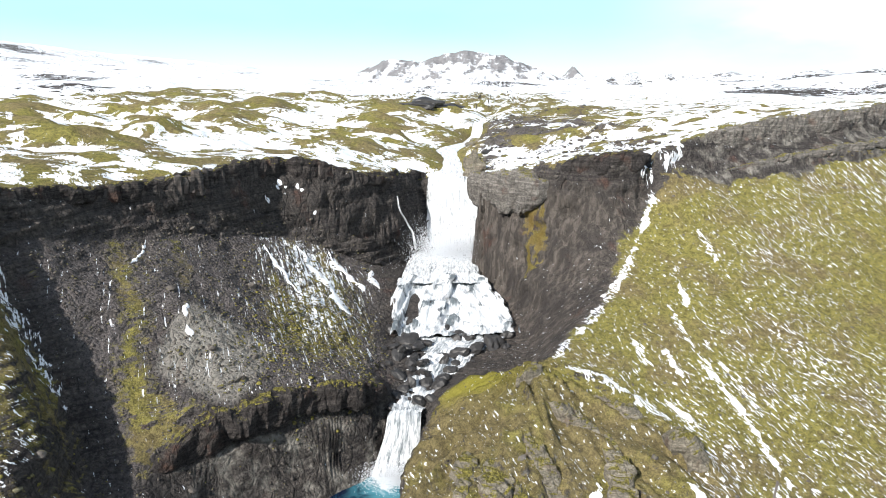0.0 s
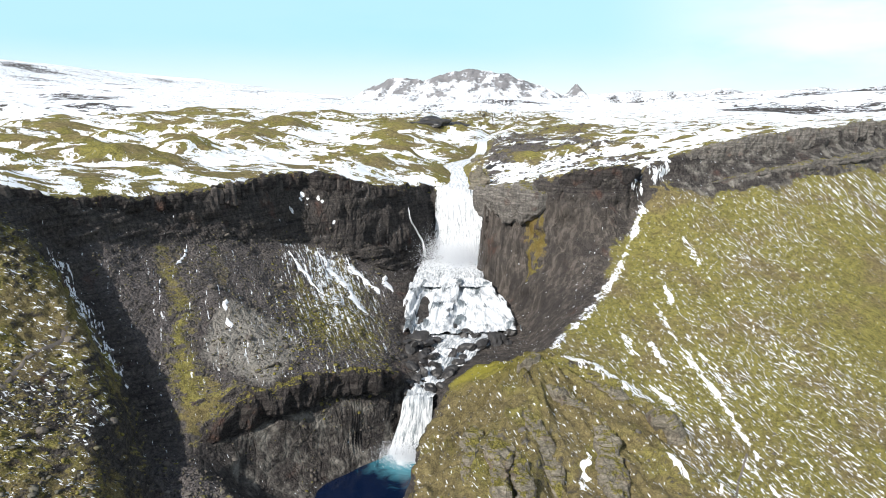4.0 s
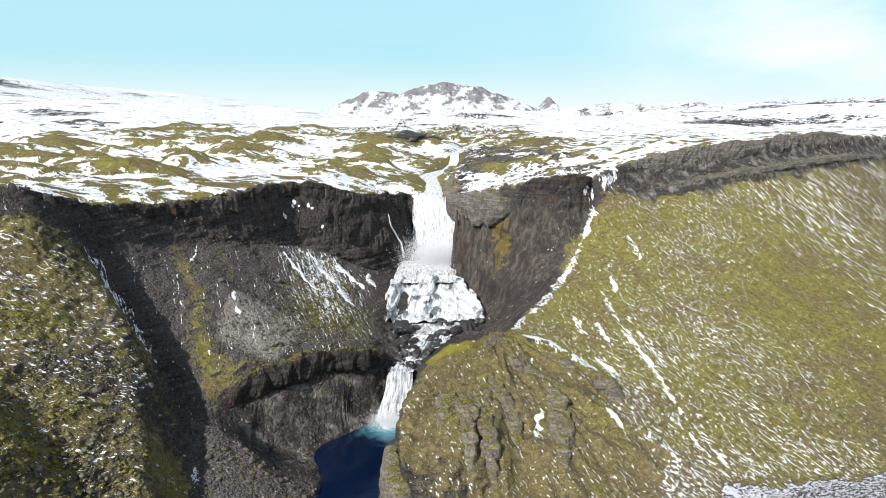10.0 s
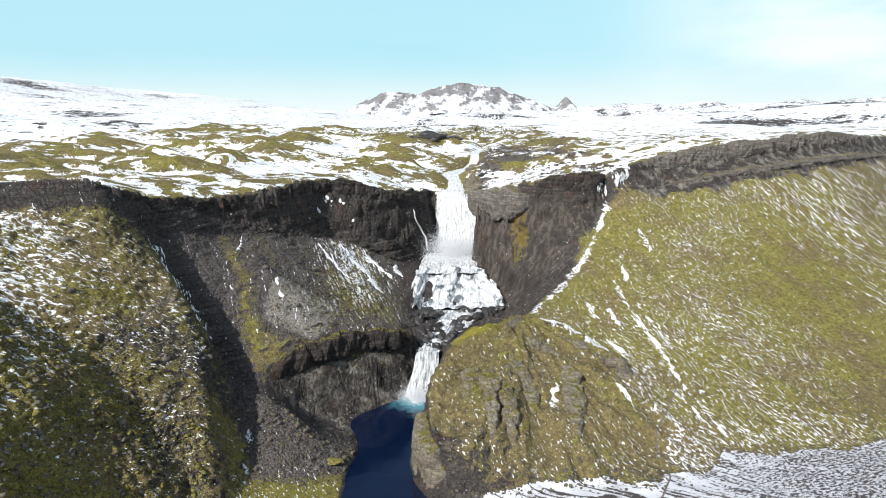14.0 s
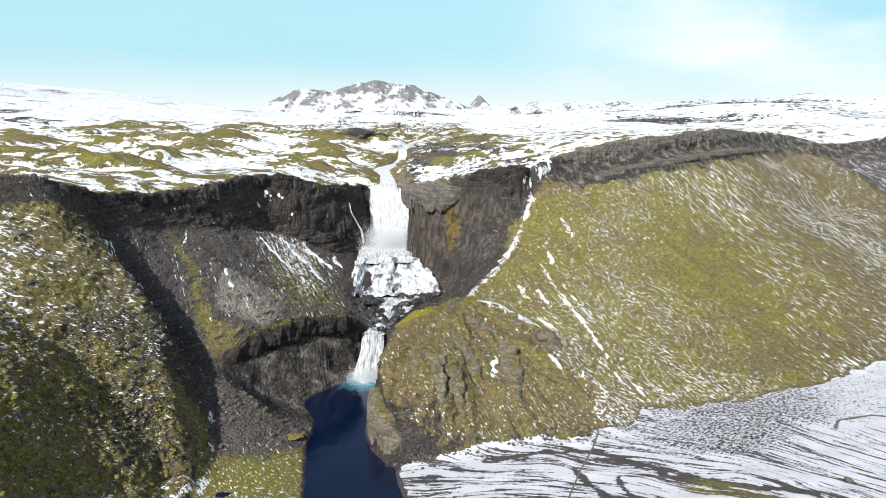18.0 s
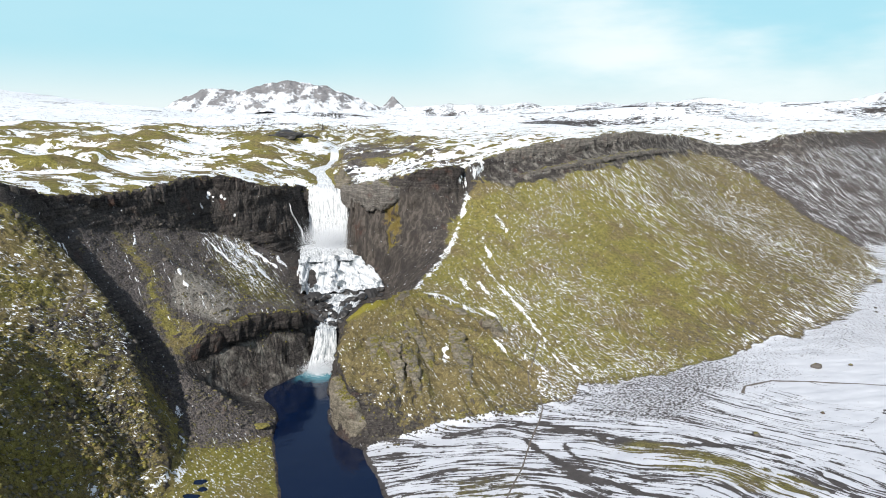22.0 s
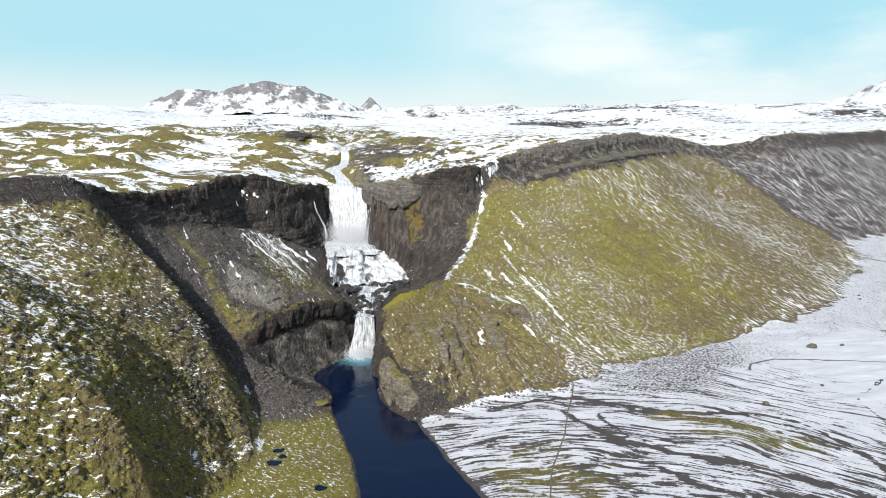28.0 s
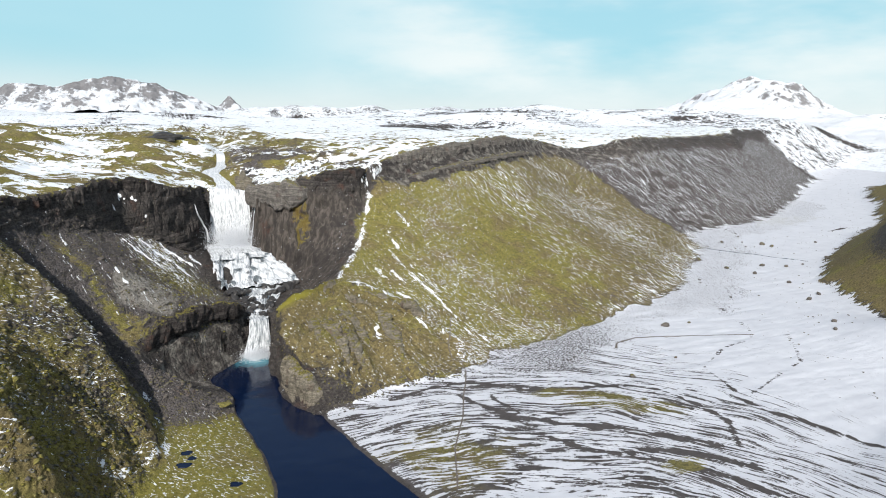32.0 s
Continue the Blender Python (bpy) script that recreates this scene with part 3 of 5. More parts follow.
    cover = n.math("ADD", pattern, n.math("MULTIPLY", n.math("SUBTRACT", n.attribute("snow"), 0.5), 0.62))
    snow = n.step(cover, 0.505, 0.535)
    white = n.mix(n.noise(4.0, 5, 0.6), rgb(0.60, 0.65, 0.71), rgb(0.80, 0.82, 0.84))
    white = n.mix(plain, white, n.mix(n.noise(6.0, 6, 0.6), rgb(0.44, 0.46, 0.505), rgb(0.62, 0.64, 0.68)))
    colour = n.mix(snow, colour, white)
    rough = n.math("MULTIPLY", n.noise(0.16, 4, 0.75), n.math("SUBTRACT", 1.0, n.math("MULTIPLY", snow, 0.85)))
    normal = n.bump(rough, 0.22, 1.0)
    normal = n.bump(n.noise(1.1, 6, 0.7), 0.45, n.math("SUBTRACT", 0.75, n.math("MULTIPLY", snow, 0.5)), normal)
    bare = n.math("MULTIPLY", n.math("SUBTRACT", 1.0, green), n.math("SUBTRACT", 1.0, n.math("MAXIMUM", snow, plain)))
    normal = n.bump(n.math("MULTIPLY", joint, -1.0), 0.4, n.math("MULTIPLY", bare, 0.8), normal)
    normal = n.bump(snow, 0.12, 0.5, normal)
    return n.finish(colour, n.math("SUBTRACT", 0.95, n.math("MULTIPLY", snow, 0.25)), normal)


def snow_material():
    n = Nodes("old_snow")
    white = n.mix(n.noise(1.5, 6, 0.65), rgb(0.66, 0.70, 0.76), rgb(0.88, 0.89, 0.90))
    return n.finish(white, 0.7, n.bump(n.noise(0.5, 5, 0.6), 0.08, 0.6))


def stone_material():
    n = Nodes("loose_basalt")
    info = n.node("ShaderNodeObjectInfo")
    geo = n.node("ShaderNodeNewGeometry")
    colour, grain, joint = rock_colour(n)
    colour = n.mix(n.math("MULTIPLY", n.math("ADD", info.outputs["Random"], geo.outputs["Random Per Island"]), 0.35), colour, rgb(0.15, 0.135, 0.12))
    top = n.node("ShaderNodeSeparateXYZ")
    n.tree.links.new(geo.outputs["Normal"], top.inputs[0])
    moss = n.step(n.math("ADD", n.noise(1.2, 4, 0.6), n.math("MULTIPLY", top.outputs[2], 0.25)), 0.70, 0.82, 0.0, 0.8)
    colour = n.mix(moss, colour, rgb(0.13, 0.12, 0.025))
    return n.finish(colour, 0.92, n.bump(n.noise(0.18, 5, 0.7), 0.06, 0.8))


def pool_material():
    n = Nodes("deep_water")
    near = n.attribute("foam")
    swirl = n.noise(3.5, 5, 0.6, distort=1.4)
    deep = n.mix(n.noise(18, 3, 0.5), rgb(0.002, 0.006, 0.022), rgb(0.003, 0.010, 0.034))
    milky = n.step(n.math("ADD", n.math("MULTIPLY", swirl, 0.6), near), 0.55, 1.0)
    colour = n.mix(milky, deep, rgb(0.06, 0.22, 0.28))
    foam = n.step(n.math("ADD", n.math("MULTIPLY", swirl, 0.8), near), 1.05, 1.35)
    colour = n.mix(foam, colour, rgb(0.78, 0.82, 0.84))
    ripple = n.bump(n.noise(0.55, 4, 0.6, (1, 0.6, 1)), 0.05, 0.35)
    return n.finish(colour, n.step(foam, 0, 1, 0.08, 0.6), n.bump(swirl, 0.12, 0.3, ripple), gloss=0.3)


def white_water_material():
    """Falling and broken water: streaked along the flow, from white to glassy dark."""
    n = Nodes("white_water")
    uv = n.node("ShaderNodeUVMap")
    long = n.node("ShaderNodeMapping")
    long.inputs["Scale"].default_value = (1, 0.16, 1)
    n.tree.links.new(uv.outputs[0], long.inputs[0])
    strands = n.noise(0.5, 6, 0.70, vector=long.outputs[0], distort=0.3)
    wide = n.noise(2.6, 4, 0.6, vector=long.outputs[0], distort=0.5)
    thin = n.attribute("thin")
    body = n.step(n.math("SUBTRACT", n.math("ADD", n.math("MULTIPLY", strands, 0.6), n.math("MULTIPLY", wide, 0.4)), thin), 0.30, 0.60)
    grey = n.mix(strands, rgb(0.025, 0.035, 0.04), rgb(0.20, 0.23, 0.25))
    colour = n.mix(body, grey, n.mix(n.step(strands, 0.3, 0.7), rgb(0.32, 0.35, 0.38), rgb(0.80, 0.82, 0.84)))
    clear = n.step(n.math("SUBTRACT", n.math("ADD", n.math("MULTIPLY", strands, 0.7), n.math("MULTIPLY", wide, 0.3)), n.attribute("edge")), 0.05, 0.3)
    n.put(n.shader.inputs["Alpha"], clear)
    return n.finish(colour, n.step(body, 0, 1, 0.12, 0.6), n.bump(strands, 0.12, 0.7), gloss=0.4)


def path_material():
    n = Nodes("trodden_gravel")
    return n.finish(n.mix(n.noise(0.4, 5, 0.7), rgb(0.075, 0.065, 0.058), rgb(0.19, 0.165, 0.145)), 0.95, n.bump(n.noise(0.15, 4, 0.7), 0.05, 0.7))


def mountain_material(size=70, grain=(1.3, 0.5, 0.4), least=0.98):
    n = Nodes("hazed_far_rock_and_snow")
    geo = n.node("ShaderNodeNewGeometry")
    up = n.node("ShaderNodeSeparateXYZ")
    n.tree.links.new(geo.outputs["Normal"], up.inputs[0])
    wear = n.noise(size, 9, 0.74, grain)
    # rock greys lifted: the haze of the distance is put into the colour
    rock = n.mix(n.noise(25, 6, 0.7), rgb(0.10, 0.098, 0.104), rgb(0.28, 0.275, 0.28))
    tall = n.node("ShaderNodeSeparateXYZ")
    n.tree.links.new(geo.outputs["Position"], tall.inputs[0])
    cover = n.math("ADD", n.math("MULTIPLY", up.outputs[2], 0.55), n.math("MULTIPLY", wear, 1.0))
    cover = n.math("SUBTRACT", cover, n.step(tall.outputs[2], 60, 190, -0.07, 0.055))
    return n.finish(n.mix(n.step(cover, least - 0.02, least + 0.08), rock, rgb(0.68, 0.71, 0.75)), 0.9, n.bump(wear, 12, 0.8))


MOUNTAIN, WHITE_MOUNTAIN = mountain_material(), mountain_material(22, (0.5, 1.2, 0.35), 0.86)
GROUND, SNOW, STONE, POOL, WHITE, PATHWAY = ground_material(), snow_material(), stone_material(), pool_material(), white_water_material(), path_material()


# ---- the ground ----
def spread(core_low, core_high, fine, low, high, growth):
    """Grid lines, fine inside the core and wider and wider outside it."""
    inner = np.arange(core_low, core_high + 1e-6, fine)
    right, left, s = [], [], fine
    v = inner[-1]
    while v < high:
        s *= growth
        v += s
        right.append(v)
    s, v = fine, inner[0]
    while v > low:
        s *= growth
        v -= s
        left.append(v)
    return np.concatenate([left[::-1], inner, right])


def mesh_from_grid(name, p, fields=None, uv=None, material=None, closed=False):
    """A sheet of quads through an array of points, with float fields on its corners."""
    ny, nx = p.shape[:2]
    me = bpy.data.meshes.new(name)
    idx = np.arange(ny * nx).reshape(ny, nx)
    if closed:
        idx = np.hstack([idx, idx[:, :1]])
    q = np.stack([idx[:-1, :-1], idx[:-1, 1:], idx[1:, 1:], idx[1:, :-1]], -1).reshape(-1, 4)
    me.vertices.add(ny * nx)
    me.vertices.foreach_set("co", p.reshape(-1).astype(np.float32))
    me.loops.add(q.size)
    me.loops.foreach_set("vertex_index", q.reshape(-1).astype(np.int32))
    me.polygons.add(len(q))
    me.polygons.foreach_set("loop_start", (np.arange(len(q)) * 4).astype(np.int32))
    me.polygons.foreach_set("use_smooth", np.ones(len(q), bool))
    me.update(calc_edges=True)
    me.validate()
    for key, value in (fields or {}).items():
        a = me.attributes.new(key, "FLOAT", "POINT")
        a.data.foreach_set("value", np.asarray(value, np.float32).reshape(-1))
    if uv is not None:
        layer = me.uv_layers.new(name="flow")
        layer.data.foreach_set("uv", uv.reshape(-1, 2)[q.reshape(-1)].astype(np.float32).reshape(-1))
    if material:
        me.materials.append(material)
    return me


def land_normals(p):
    du, dv = np.gradient(p, axis=1), np.gradient(p, axis=0)
    n = np.cross(du, dv)
    return n / np.maximum(np.linalg.norm(n, axis=2, keepdims=True), 1e-9)


def redistribute(lines, across, pull, rounds):
    """Moves grid lines towards steep ground, one line of the grid at a time."""
    h = height(*across(lines))
    slope = np.abs(np.diff(h, axis=1) / np.diff(lines, axis=1))
    weight = np.sqrt(1 + (pull * np.minimum(slope, 8)) ** 2)
    weight = np.where(np.diff(lines, axis=1) > 2.5, 1.0, weight)
    weight = blur(weight, rounds)
    # keep the share of points in the core, so that far lines stay where they were
    s = np.concatenate([np.zeros((len(lines), 1)), np.cumsum(weight, 1)], 1)
    s = s / s[:, -1:] * (lines.shape[1] - 1)
    k = np.arange(lines.shape[1], dtype=float)
    return np.stack([np.interp(k, s[r], lines[r]) for r in range(len(lines))])


def line_distance(line, x, y):
    """How far places lie from a line, in plan."""
    best = np.full(x.shape, 1e9)
    for a, b in zip(line[:-1], line[1:]):
        dx, dy = b[0] - a[0], b[1] - a[1]
        t = np.clip(((x - a[0]) * dx + (y - a[1]) * dy) / (dx * dx + dy * dy), 0, 1)
        best = np.minimum(best, np.hypot(x - a[0] - t * dx, y - a[1] - t * dy))
    return best


# old snow that keeps to a line: line, half width, thickness of cover
SNOW_LINES = [
    ([(53.6, 182, 0), (53.5, 171.5, 0)], 0.6, 0.72), ([(51.8, 163, 0), (54.4, 155.7, 0), (56.6, 150.6, 0), (58.6, 144.3, 0), (59.5, 139.6, 0), (63, 131, 0), (65.5, 124, 0)], 0.55, 0.66),
    ([(50.2, 171, 0), (51.6, 165, 0)], 0.5, 0.62), ([(55, 162.6, 0), (57.9, 155.6, 0), (60, 149.4, 0)], 0.5, 0.64), ([(60.5, 192, 0), (62.3, 184, 0)], 0.6, 0.6),
    ([(42.2, 162, 0), (43.4, 157.5, 0)], 0.6, 0.64), ([(47.2, 159.6, 0), (49.6, 154, 0)], 0.7, 0.66), ([(45, 151, 0), (49.1, 146, 0)], 0.8, 0.68), ([(43.4, 133, 0), (47.3, 128, 0)], 0.8, 0.7),
    ([(58, 136.6, 0), (63, 125.6, 0)], 0.6, 0.62), ([(53.6, 129.7, 0), (59, 119.8, 0)], 0.6, 0.62), ([(31.7, 131, 0), (30.2, 124, 0)], 0.7, 0.64),
    ([(52.6, 205, 0), (52.5, 200, 0), (49.5, 194, 0), (46.2, 188, 0), (41.5, 178, 0)], 1.0, 0.78),
    ([(41.5, 178, 0), (36, 169, 0), (32, 163, 0), (27.5, 155.5, 0)], 0.9, 0.60),
    ([(15, 222, 0), (30, 209, 0), (48, 207, 0), (57, 212, 0), (70, 221, 0), (95, 236, 0), (120, 256, 0)], 3.2, 0.95),
    ([(19, 227, 0), (25, 235, 0), (34, 238, 0), (44, 243, 0), (56, 245.5, 0), (67, 251, 0), (80, 255, 0), (104, 268, 0)], 3.6, 0.95),
    ([(30, 153, 0), (36, 151, 0), (45, 146, 0)], 1.0, 0.7),
    ([(44, 108.6, 0), (55, 110.5, 0), (69, 118, 0), (83, 117, 0), (98.6, 111.5, 0), (103, 98, 0), (104, 82, 0)], 0.5, 0.72),
    ([(-36, 82.5, 0), (-31, 86, 0), (-26.5, 94, 0)], 0.7, 0.6),
    ([(-29, 114, 0), (-26.5, 106, 0), (-25.2, 98, 0), (-25, 93, 0)], 0.8, 0.62),
    ([(-56, 137, 0), (-48, 132, 0), (-42, 128, 0)], 1.2, 0.55),
]


# strips of the valley floor swept bare or cut by runnels: line, half width, loss of cover
BARE_LINES = [
    ([(26, 103), (37, 104.8), (48, 104.9), (56, 98.5), (68, 92), (84, 88.4), (91.7, 82), (93.5, 72), (93.6, 62), (86, 52)], 0.55, 0.35),
    ([(45.5, 85), (53.7, 79), (61.5, 72.6), (71, 66.7), (76.5, 60.3), (83, 54)], 0.7, 0.36), ([(42, 98.6), (45, 90), (48.5, 84), (51, 84.6), (49.3, 92), (49.6, 95.4)], 0.5, 0.42),
    ([(50, 73), (56, 63), (65, 56), (70, 50), (74, 43), (77, 36)], 0.7, 0.40), ([(106, 70), (107, 61), (110.6, 52), (113, 39)], 0.7, 0.5), ([(58, 96), (72, 88), (83, 80), (90, 70)], 0.5, 0.34),
    ([(168, 135), (155.6, 110), (146.5, 101), (132, 99), (114, 89), (109, 74)], 0.35, 0.34), ([(167, 110), (157, 95), (143, 81), (131, 77.5), (112, 71)], 0.35, 0.32),
    ([(62, 60), (70, 57), (77, 52), (82, 45)], 0.9, 0.4),
]


def build_ground():
    xs = spread(-72, 132, 0.38, -3600, 3600, 1.038)
    ys = spread(66, 252, 0.38, -500, 4600, 1.038)
    gx, gy = np.meshgrid(xs, ys)
    gy = redistribute(gy.T.copy(), lambda v: (gx.T, v), 1.5, 5).T
    gx = redistribute(gx.copy(), lambda v: (v, gy), 1.5, 5)
    z = height(gx, gy)
    p = np.stack([gx, gy, z], -1)
    n = land_normals(p)
    steep = (1 - smooth(0.42, 0.72, n[..., 2])) * (1 - 0.6 * sample(MASK["headland"], gx, gy)) * (1 - 0.8 * sample(MASK["ridge"], gx, gy))
    drift_x, drift_y = (2.6 * smooth(16, 34, gx) * fbm(gx / 9, gy / 9, 0 * z, 4, 90 + k) for k in (0, 5))
    m = {key: sample(g, gx + drift_x, gy + drift_y) if key in ("slope", "plain", "headland", "beyond") else sample(g, gx, gy) for key, g in MASK.items()}
    out = (gx < X0) | (gx > X0 + NX - 1) | (gy < Y0) | (gy > Y0 + NY - 1)
    m["plateau"] = np.where(out & (z > 12), 1.0, m["plateau"])
    m["plain"] = np.where(out, np.where(z < 12, 1.0, 0.0), m["plain"])
    near = 1 - smooth(320, 520, np.hypot(gx - 20, gy - 160))
    wet = (1 - smooth(WATER + 0.0, WATER + 0.2, z)) * near
    # rough rock: beds that stand out, upright joints, blocks
    beds = value_noise(gx / 9, gy / 9, z / 0.9, 3) + 0.6 * value_noise(gx / 5, gy / 5, z / 0.42, 4)
    joints = ridged(gx / 2.6, gy / 2.6, z / 11, 3, 11)
    lumps = fbm(gx / 8, gy / 8, z / 6, 4, 15)
    high = smooth(26, 34, z)
    blocks = ridged(gx / 1.3, gy / 1.3, z / 1.7, 3, 19)
    caves = np.minimum(0, fbm(gx / 4.5, gy / 4.5, z / 2.2, 3, 27) + 0.15)
    veined = smooth(8, 14, gx) * (1 - smooth(52, 60, gx)) * smooth(155, 162, gy) * (1 - smooth(40, 45, z))
    tuff = smooth(-32, -28, gx) * (1 - smooth(-2, 1, gx)) * smooth(121, 124, gy) * (1 - smooth(153, 156, gy)) * (1 - smooth(14, 17, z))
    beds, blocks, lumps = beds * (1 - 0.8 * veined) * (1 - 0.6 * tuff), blocks * (1 - 0.8 * tuff), lumps * (1 - 0.5 * tuff)
    blocks = blocks * (1 - 0.6 * veined) * (0.25 + 0.75 * high)
    caves = caves * (0.4 + 0.6 * high) * (1 - 0.8 * tuff)
    cliff = 0.24 * blocks + 1.6 * caves + (0.40 + 0.45 * (1 - high)) * beds + (0.04 + 0.30 * high) * joints + (0.8 + 0.5 * (1 - high)) * lumps
    # slopes: shallow rills and hummocks
    back = smooth(3, 34, line_distance(rim_left[3:] + rim_right[:13], gx, gy)) * smooth(0, 14, line_distance(river_top[1:], gx, gy) - 3)
    mound = fbm(gx / 24, gy / 17, 0 * z, 4, 46)
    close = 1 - smooth(0.9, 2.2, np.gradient(gy, axis=0))
    knolls = fbm(gx / 15, gy / 12, 0 * z, 3, 48) * close
    hummock = fbm(gx / 6, gy / 6, z / 6, 5, 25)
    stony = np.maximum(0, ridged(gx / 2.2, gy / 2.2, z / 2.2, 4, 35))
    rough = 0.22 * hummock
    rough = rough + m["ridge"] * (0.25 * hummock + 0.20 * stony + (0.42 - 0.24 * smooth(94, 106, gy)) * ridged(gx / 2.4, gy / 1.1, z / 1.6, 3, 36) + (0.22 - 0.12 * smooth(94, 106, gy)) * ridged(gx / 1.1, gy / 1.1, z / 0.9, 2, 37)) + m["talus"] * (0.25 * hummock + 0.22 * stony)
    rough = rough + m["headland"] * (0.4 * hummock + 0.5 * stony * smooth(0.0, 0.6, fbm(gx / 11, gy / 11, 0 * z, 3, 41) + 0.2))
    rough = rough + m["scree"] * 0.4 * stony + m["plateau"] * (0.6 * fbm(gx / 16, gy / 11, 0 * z, 4, 45) * (0.3 + 0.7 * close) + (3.0 - 1.6 * smooth(45, 85, gx)) * back * mound + 0.9 * back * knolls)
    rills = fbm(gx / 3.5 + gy / 7, gy / 30, 0 * z, 4, 55)
    rough = rough + m["slope"] * 0.25 * rills + m["beyond"] * 0.9 * rills
    rough = rough * (1 - 0.9 * m["plain"]) * (1 - 0.8 * m["flat"]) + 0.12 * m["plain"] * fbm(gx / 9, gy / 2.5, 0 * z, 3, 65)
    stream = np.exp(-(line_distance(river_top[3:], gx, gy) / 3.4) ** 4)
    turn = np.arctan2(gy - 152, gx - 22)
    rough = rough + m["headland"] * 0.8 * ridged(turn * 7, np.hypot(gx - 22, gy - 152) / 14, 0 * z, 3, 47)
    push = (steep * cliff + (1 - steep) * rough) * near * (1 - 0.85 * wet) * (1 - 0.75 * m["channel"]) * (1 - 0.85 * stream)
    p = p + n * push[..., None]
    n2 = land_normals(p)
    steep2 = 1 - smooth(0.40, 0.70, n2[..., 2])
    # what grows and lies where
    east = smooth(110, 170, gx) * m["slope"]
    low_east = np.exp(-(((gx - 112) / 34) ** 2 + ((gy - 143 - 0.3 * (gx - 112)) / 11) ** 2))
    moss = 0.25 + 0.55 * m["slope"] * (1 - 0.35 * east) + (0.58 + 0.3 * fbm(gx / 12, gy / 12, 0 * z, 3, 39)) * m["ridge"] + 0.22 * m["headland"] + 0.55 * m["plateau"] + 0.7 * m["flat"] + 0.10 * m["talus"] - 0.5 * m["scree"]
    down = fbm((0.83 * gx + 0.55 * gy) / 3.5, (0.55 * gx - 0.83 * gy) / 26, 0 * z, 4, 71)
    moss = moss + m["talus"] * (0.28 * down + 0.46 * np.exp(-(((gx + 18) / 9) ** 2 + ((gy - 168) / 19) ** 2)) + 0.16 * np.exp(-(((gx + 27) / 6) ** 2 + ((gy - 131) / 7) ** 2)))
    rubble = m["plateau"] * smooth(8, 16, gx) * (1 - smooth(46, 66, gx)) * (1 - smooth(300, 340, gy)) * smooth(-0.45, 0.35, fbm(gx / 13, gy / 9, 0 * z, 4, 57))
    moss = moss - 0.40 * rubble - 0.25 * np.exp(-(((gx - 7) / 4) ** 2 + ((gy - 109) / 6) ** 2)) - 0.2 * m["slope"] * low_east
    moss = moss - (0.8 - 0.5 * m["headland"] - 0.6 * m["ridge"]) * steep2 - wet - 0.2 * m["beyond"] - m["channel"] + 0.3 * m["headland"]
    outcrop = m["headland"] * smooth(0.0, 0.45, fbm(gx / 7, gy / 7, z / 7, 4, 58))
    moss = moss - 0.15 * outcrop + (0.5 - 0.5 * smooth(10, 26, z)) * m["south"]
    moss = moss + 0.5 * np.exp(-(((gx - 17) / 8) ** 2 + ((gy - 154) / 4) ** 2))
    bend_x, bend_y = 6 * fbm(gx / 40, gy / 40, 0 * z, 3, 83), 6 * fbm(gx / 46, gy / 34, 0 * z + 5, 3, 84)
    across = np.hypot(gx + bend_x - 15, gy + bend_y - 15)
    along = 70 * np.arctan2(gy - 15, gx - 15)
    along, across = np.where(gx > 190, gx, along), np.where(gx > 190, gy - 0.7 * gx, across)
    u, v = (gx - 74) * 0.78 - (gy - 82) * 0.62, (gx - 74) * 0.62 + (gy - 82) * 0.78
    lens = np.exp(-((u / 17) ** 2 + (v / 4.5) ** 2))
    moss = np.where(m["plain"] > 0.5, 1.0 * lens + 1.2 * np.exp(-(((gx - 69) / 5) ** 2 + ((gy - 51) / 2.4) ** 2)) + 0.42 * np.exp(-(((gx - 28) / 18) ** 2 + ((gy - 74) / 16) ** 2)) + 0.7 * np.exp(-(((gx - 400) / 50) ** 2 + ((gy - 276) / 16) ** 2)), moss)
    foot = line_distance(plain_edge[4:17], gx, gy) - 12 * smooth(120, 180, gx)
    speckle = smooth(48, 80, gx) * (1 - smooth(8, 24, foot + 5 * fbm(gx / 12, gy / 12, 0 * z, 3, 85)))
    brown = np.clip(0.9 * east + 0.75 * m["headland"] + 0.8 * low_east * m["slope"] + 0.45 * m["ridge"] + 0.8 * m["beyond"] + 0.7 * m["south"] + 0.35 * m["plateau"] + 0.3 * m["talus"], 0, 1)
    bright = 0.7 * np.exp(-(((gx - 14) / 11) ** 2 + ((gy - 153) / 6) ** 2)) + 0.25 * m["flat"]
    ochre = (0.62 + 0.5 * fbm(gx / 1.5, gy / 1.5, z / 4, 3, 87)) * np.exp(-(((gx - 26.3) / 3.0) ** 4 + ((gy - 201) / 5) ** 4)) * smooth(19, 26, z) * (1 - smooth(37, 41, z))
    moss = moss + 1.5 * ochre
    far = smooth(60, 420, gy - 235)
    snow = 0.12 + m["slope"] * (0.145 + 0.10 * fbm(gx / 22, gy / 22, 0 * z, 3, 77)) + 0.01 * east + (0.22 + 0.17 * (1 - smooth(-60, -44, gx + 0.35 * (gy - 84)))) * m["ridge"] - 0.12 * m["south"] + 0.08 * m["headland"] + 0.15 * m["talus"]
    snow = snow + m["plateau"] * (0.38 + 0.26 * far + 0.12 * smooth(40, 85, gx)) - 0.08 * rubble + 0.22 * m["beyond"] + 0.15 * m["flat"] - 0.05 * m["scree"]
    snow = snow + m["talus"] * (0.24 * np.exp(-(((gx + 26) / 9) ** 2 + ((gy - 190) / 12) ** 2)) + 0.26 * np.exp(-(((gx + 18) / 9) ** 2 + ((gy - 172) / 18) ** 2)))
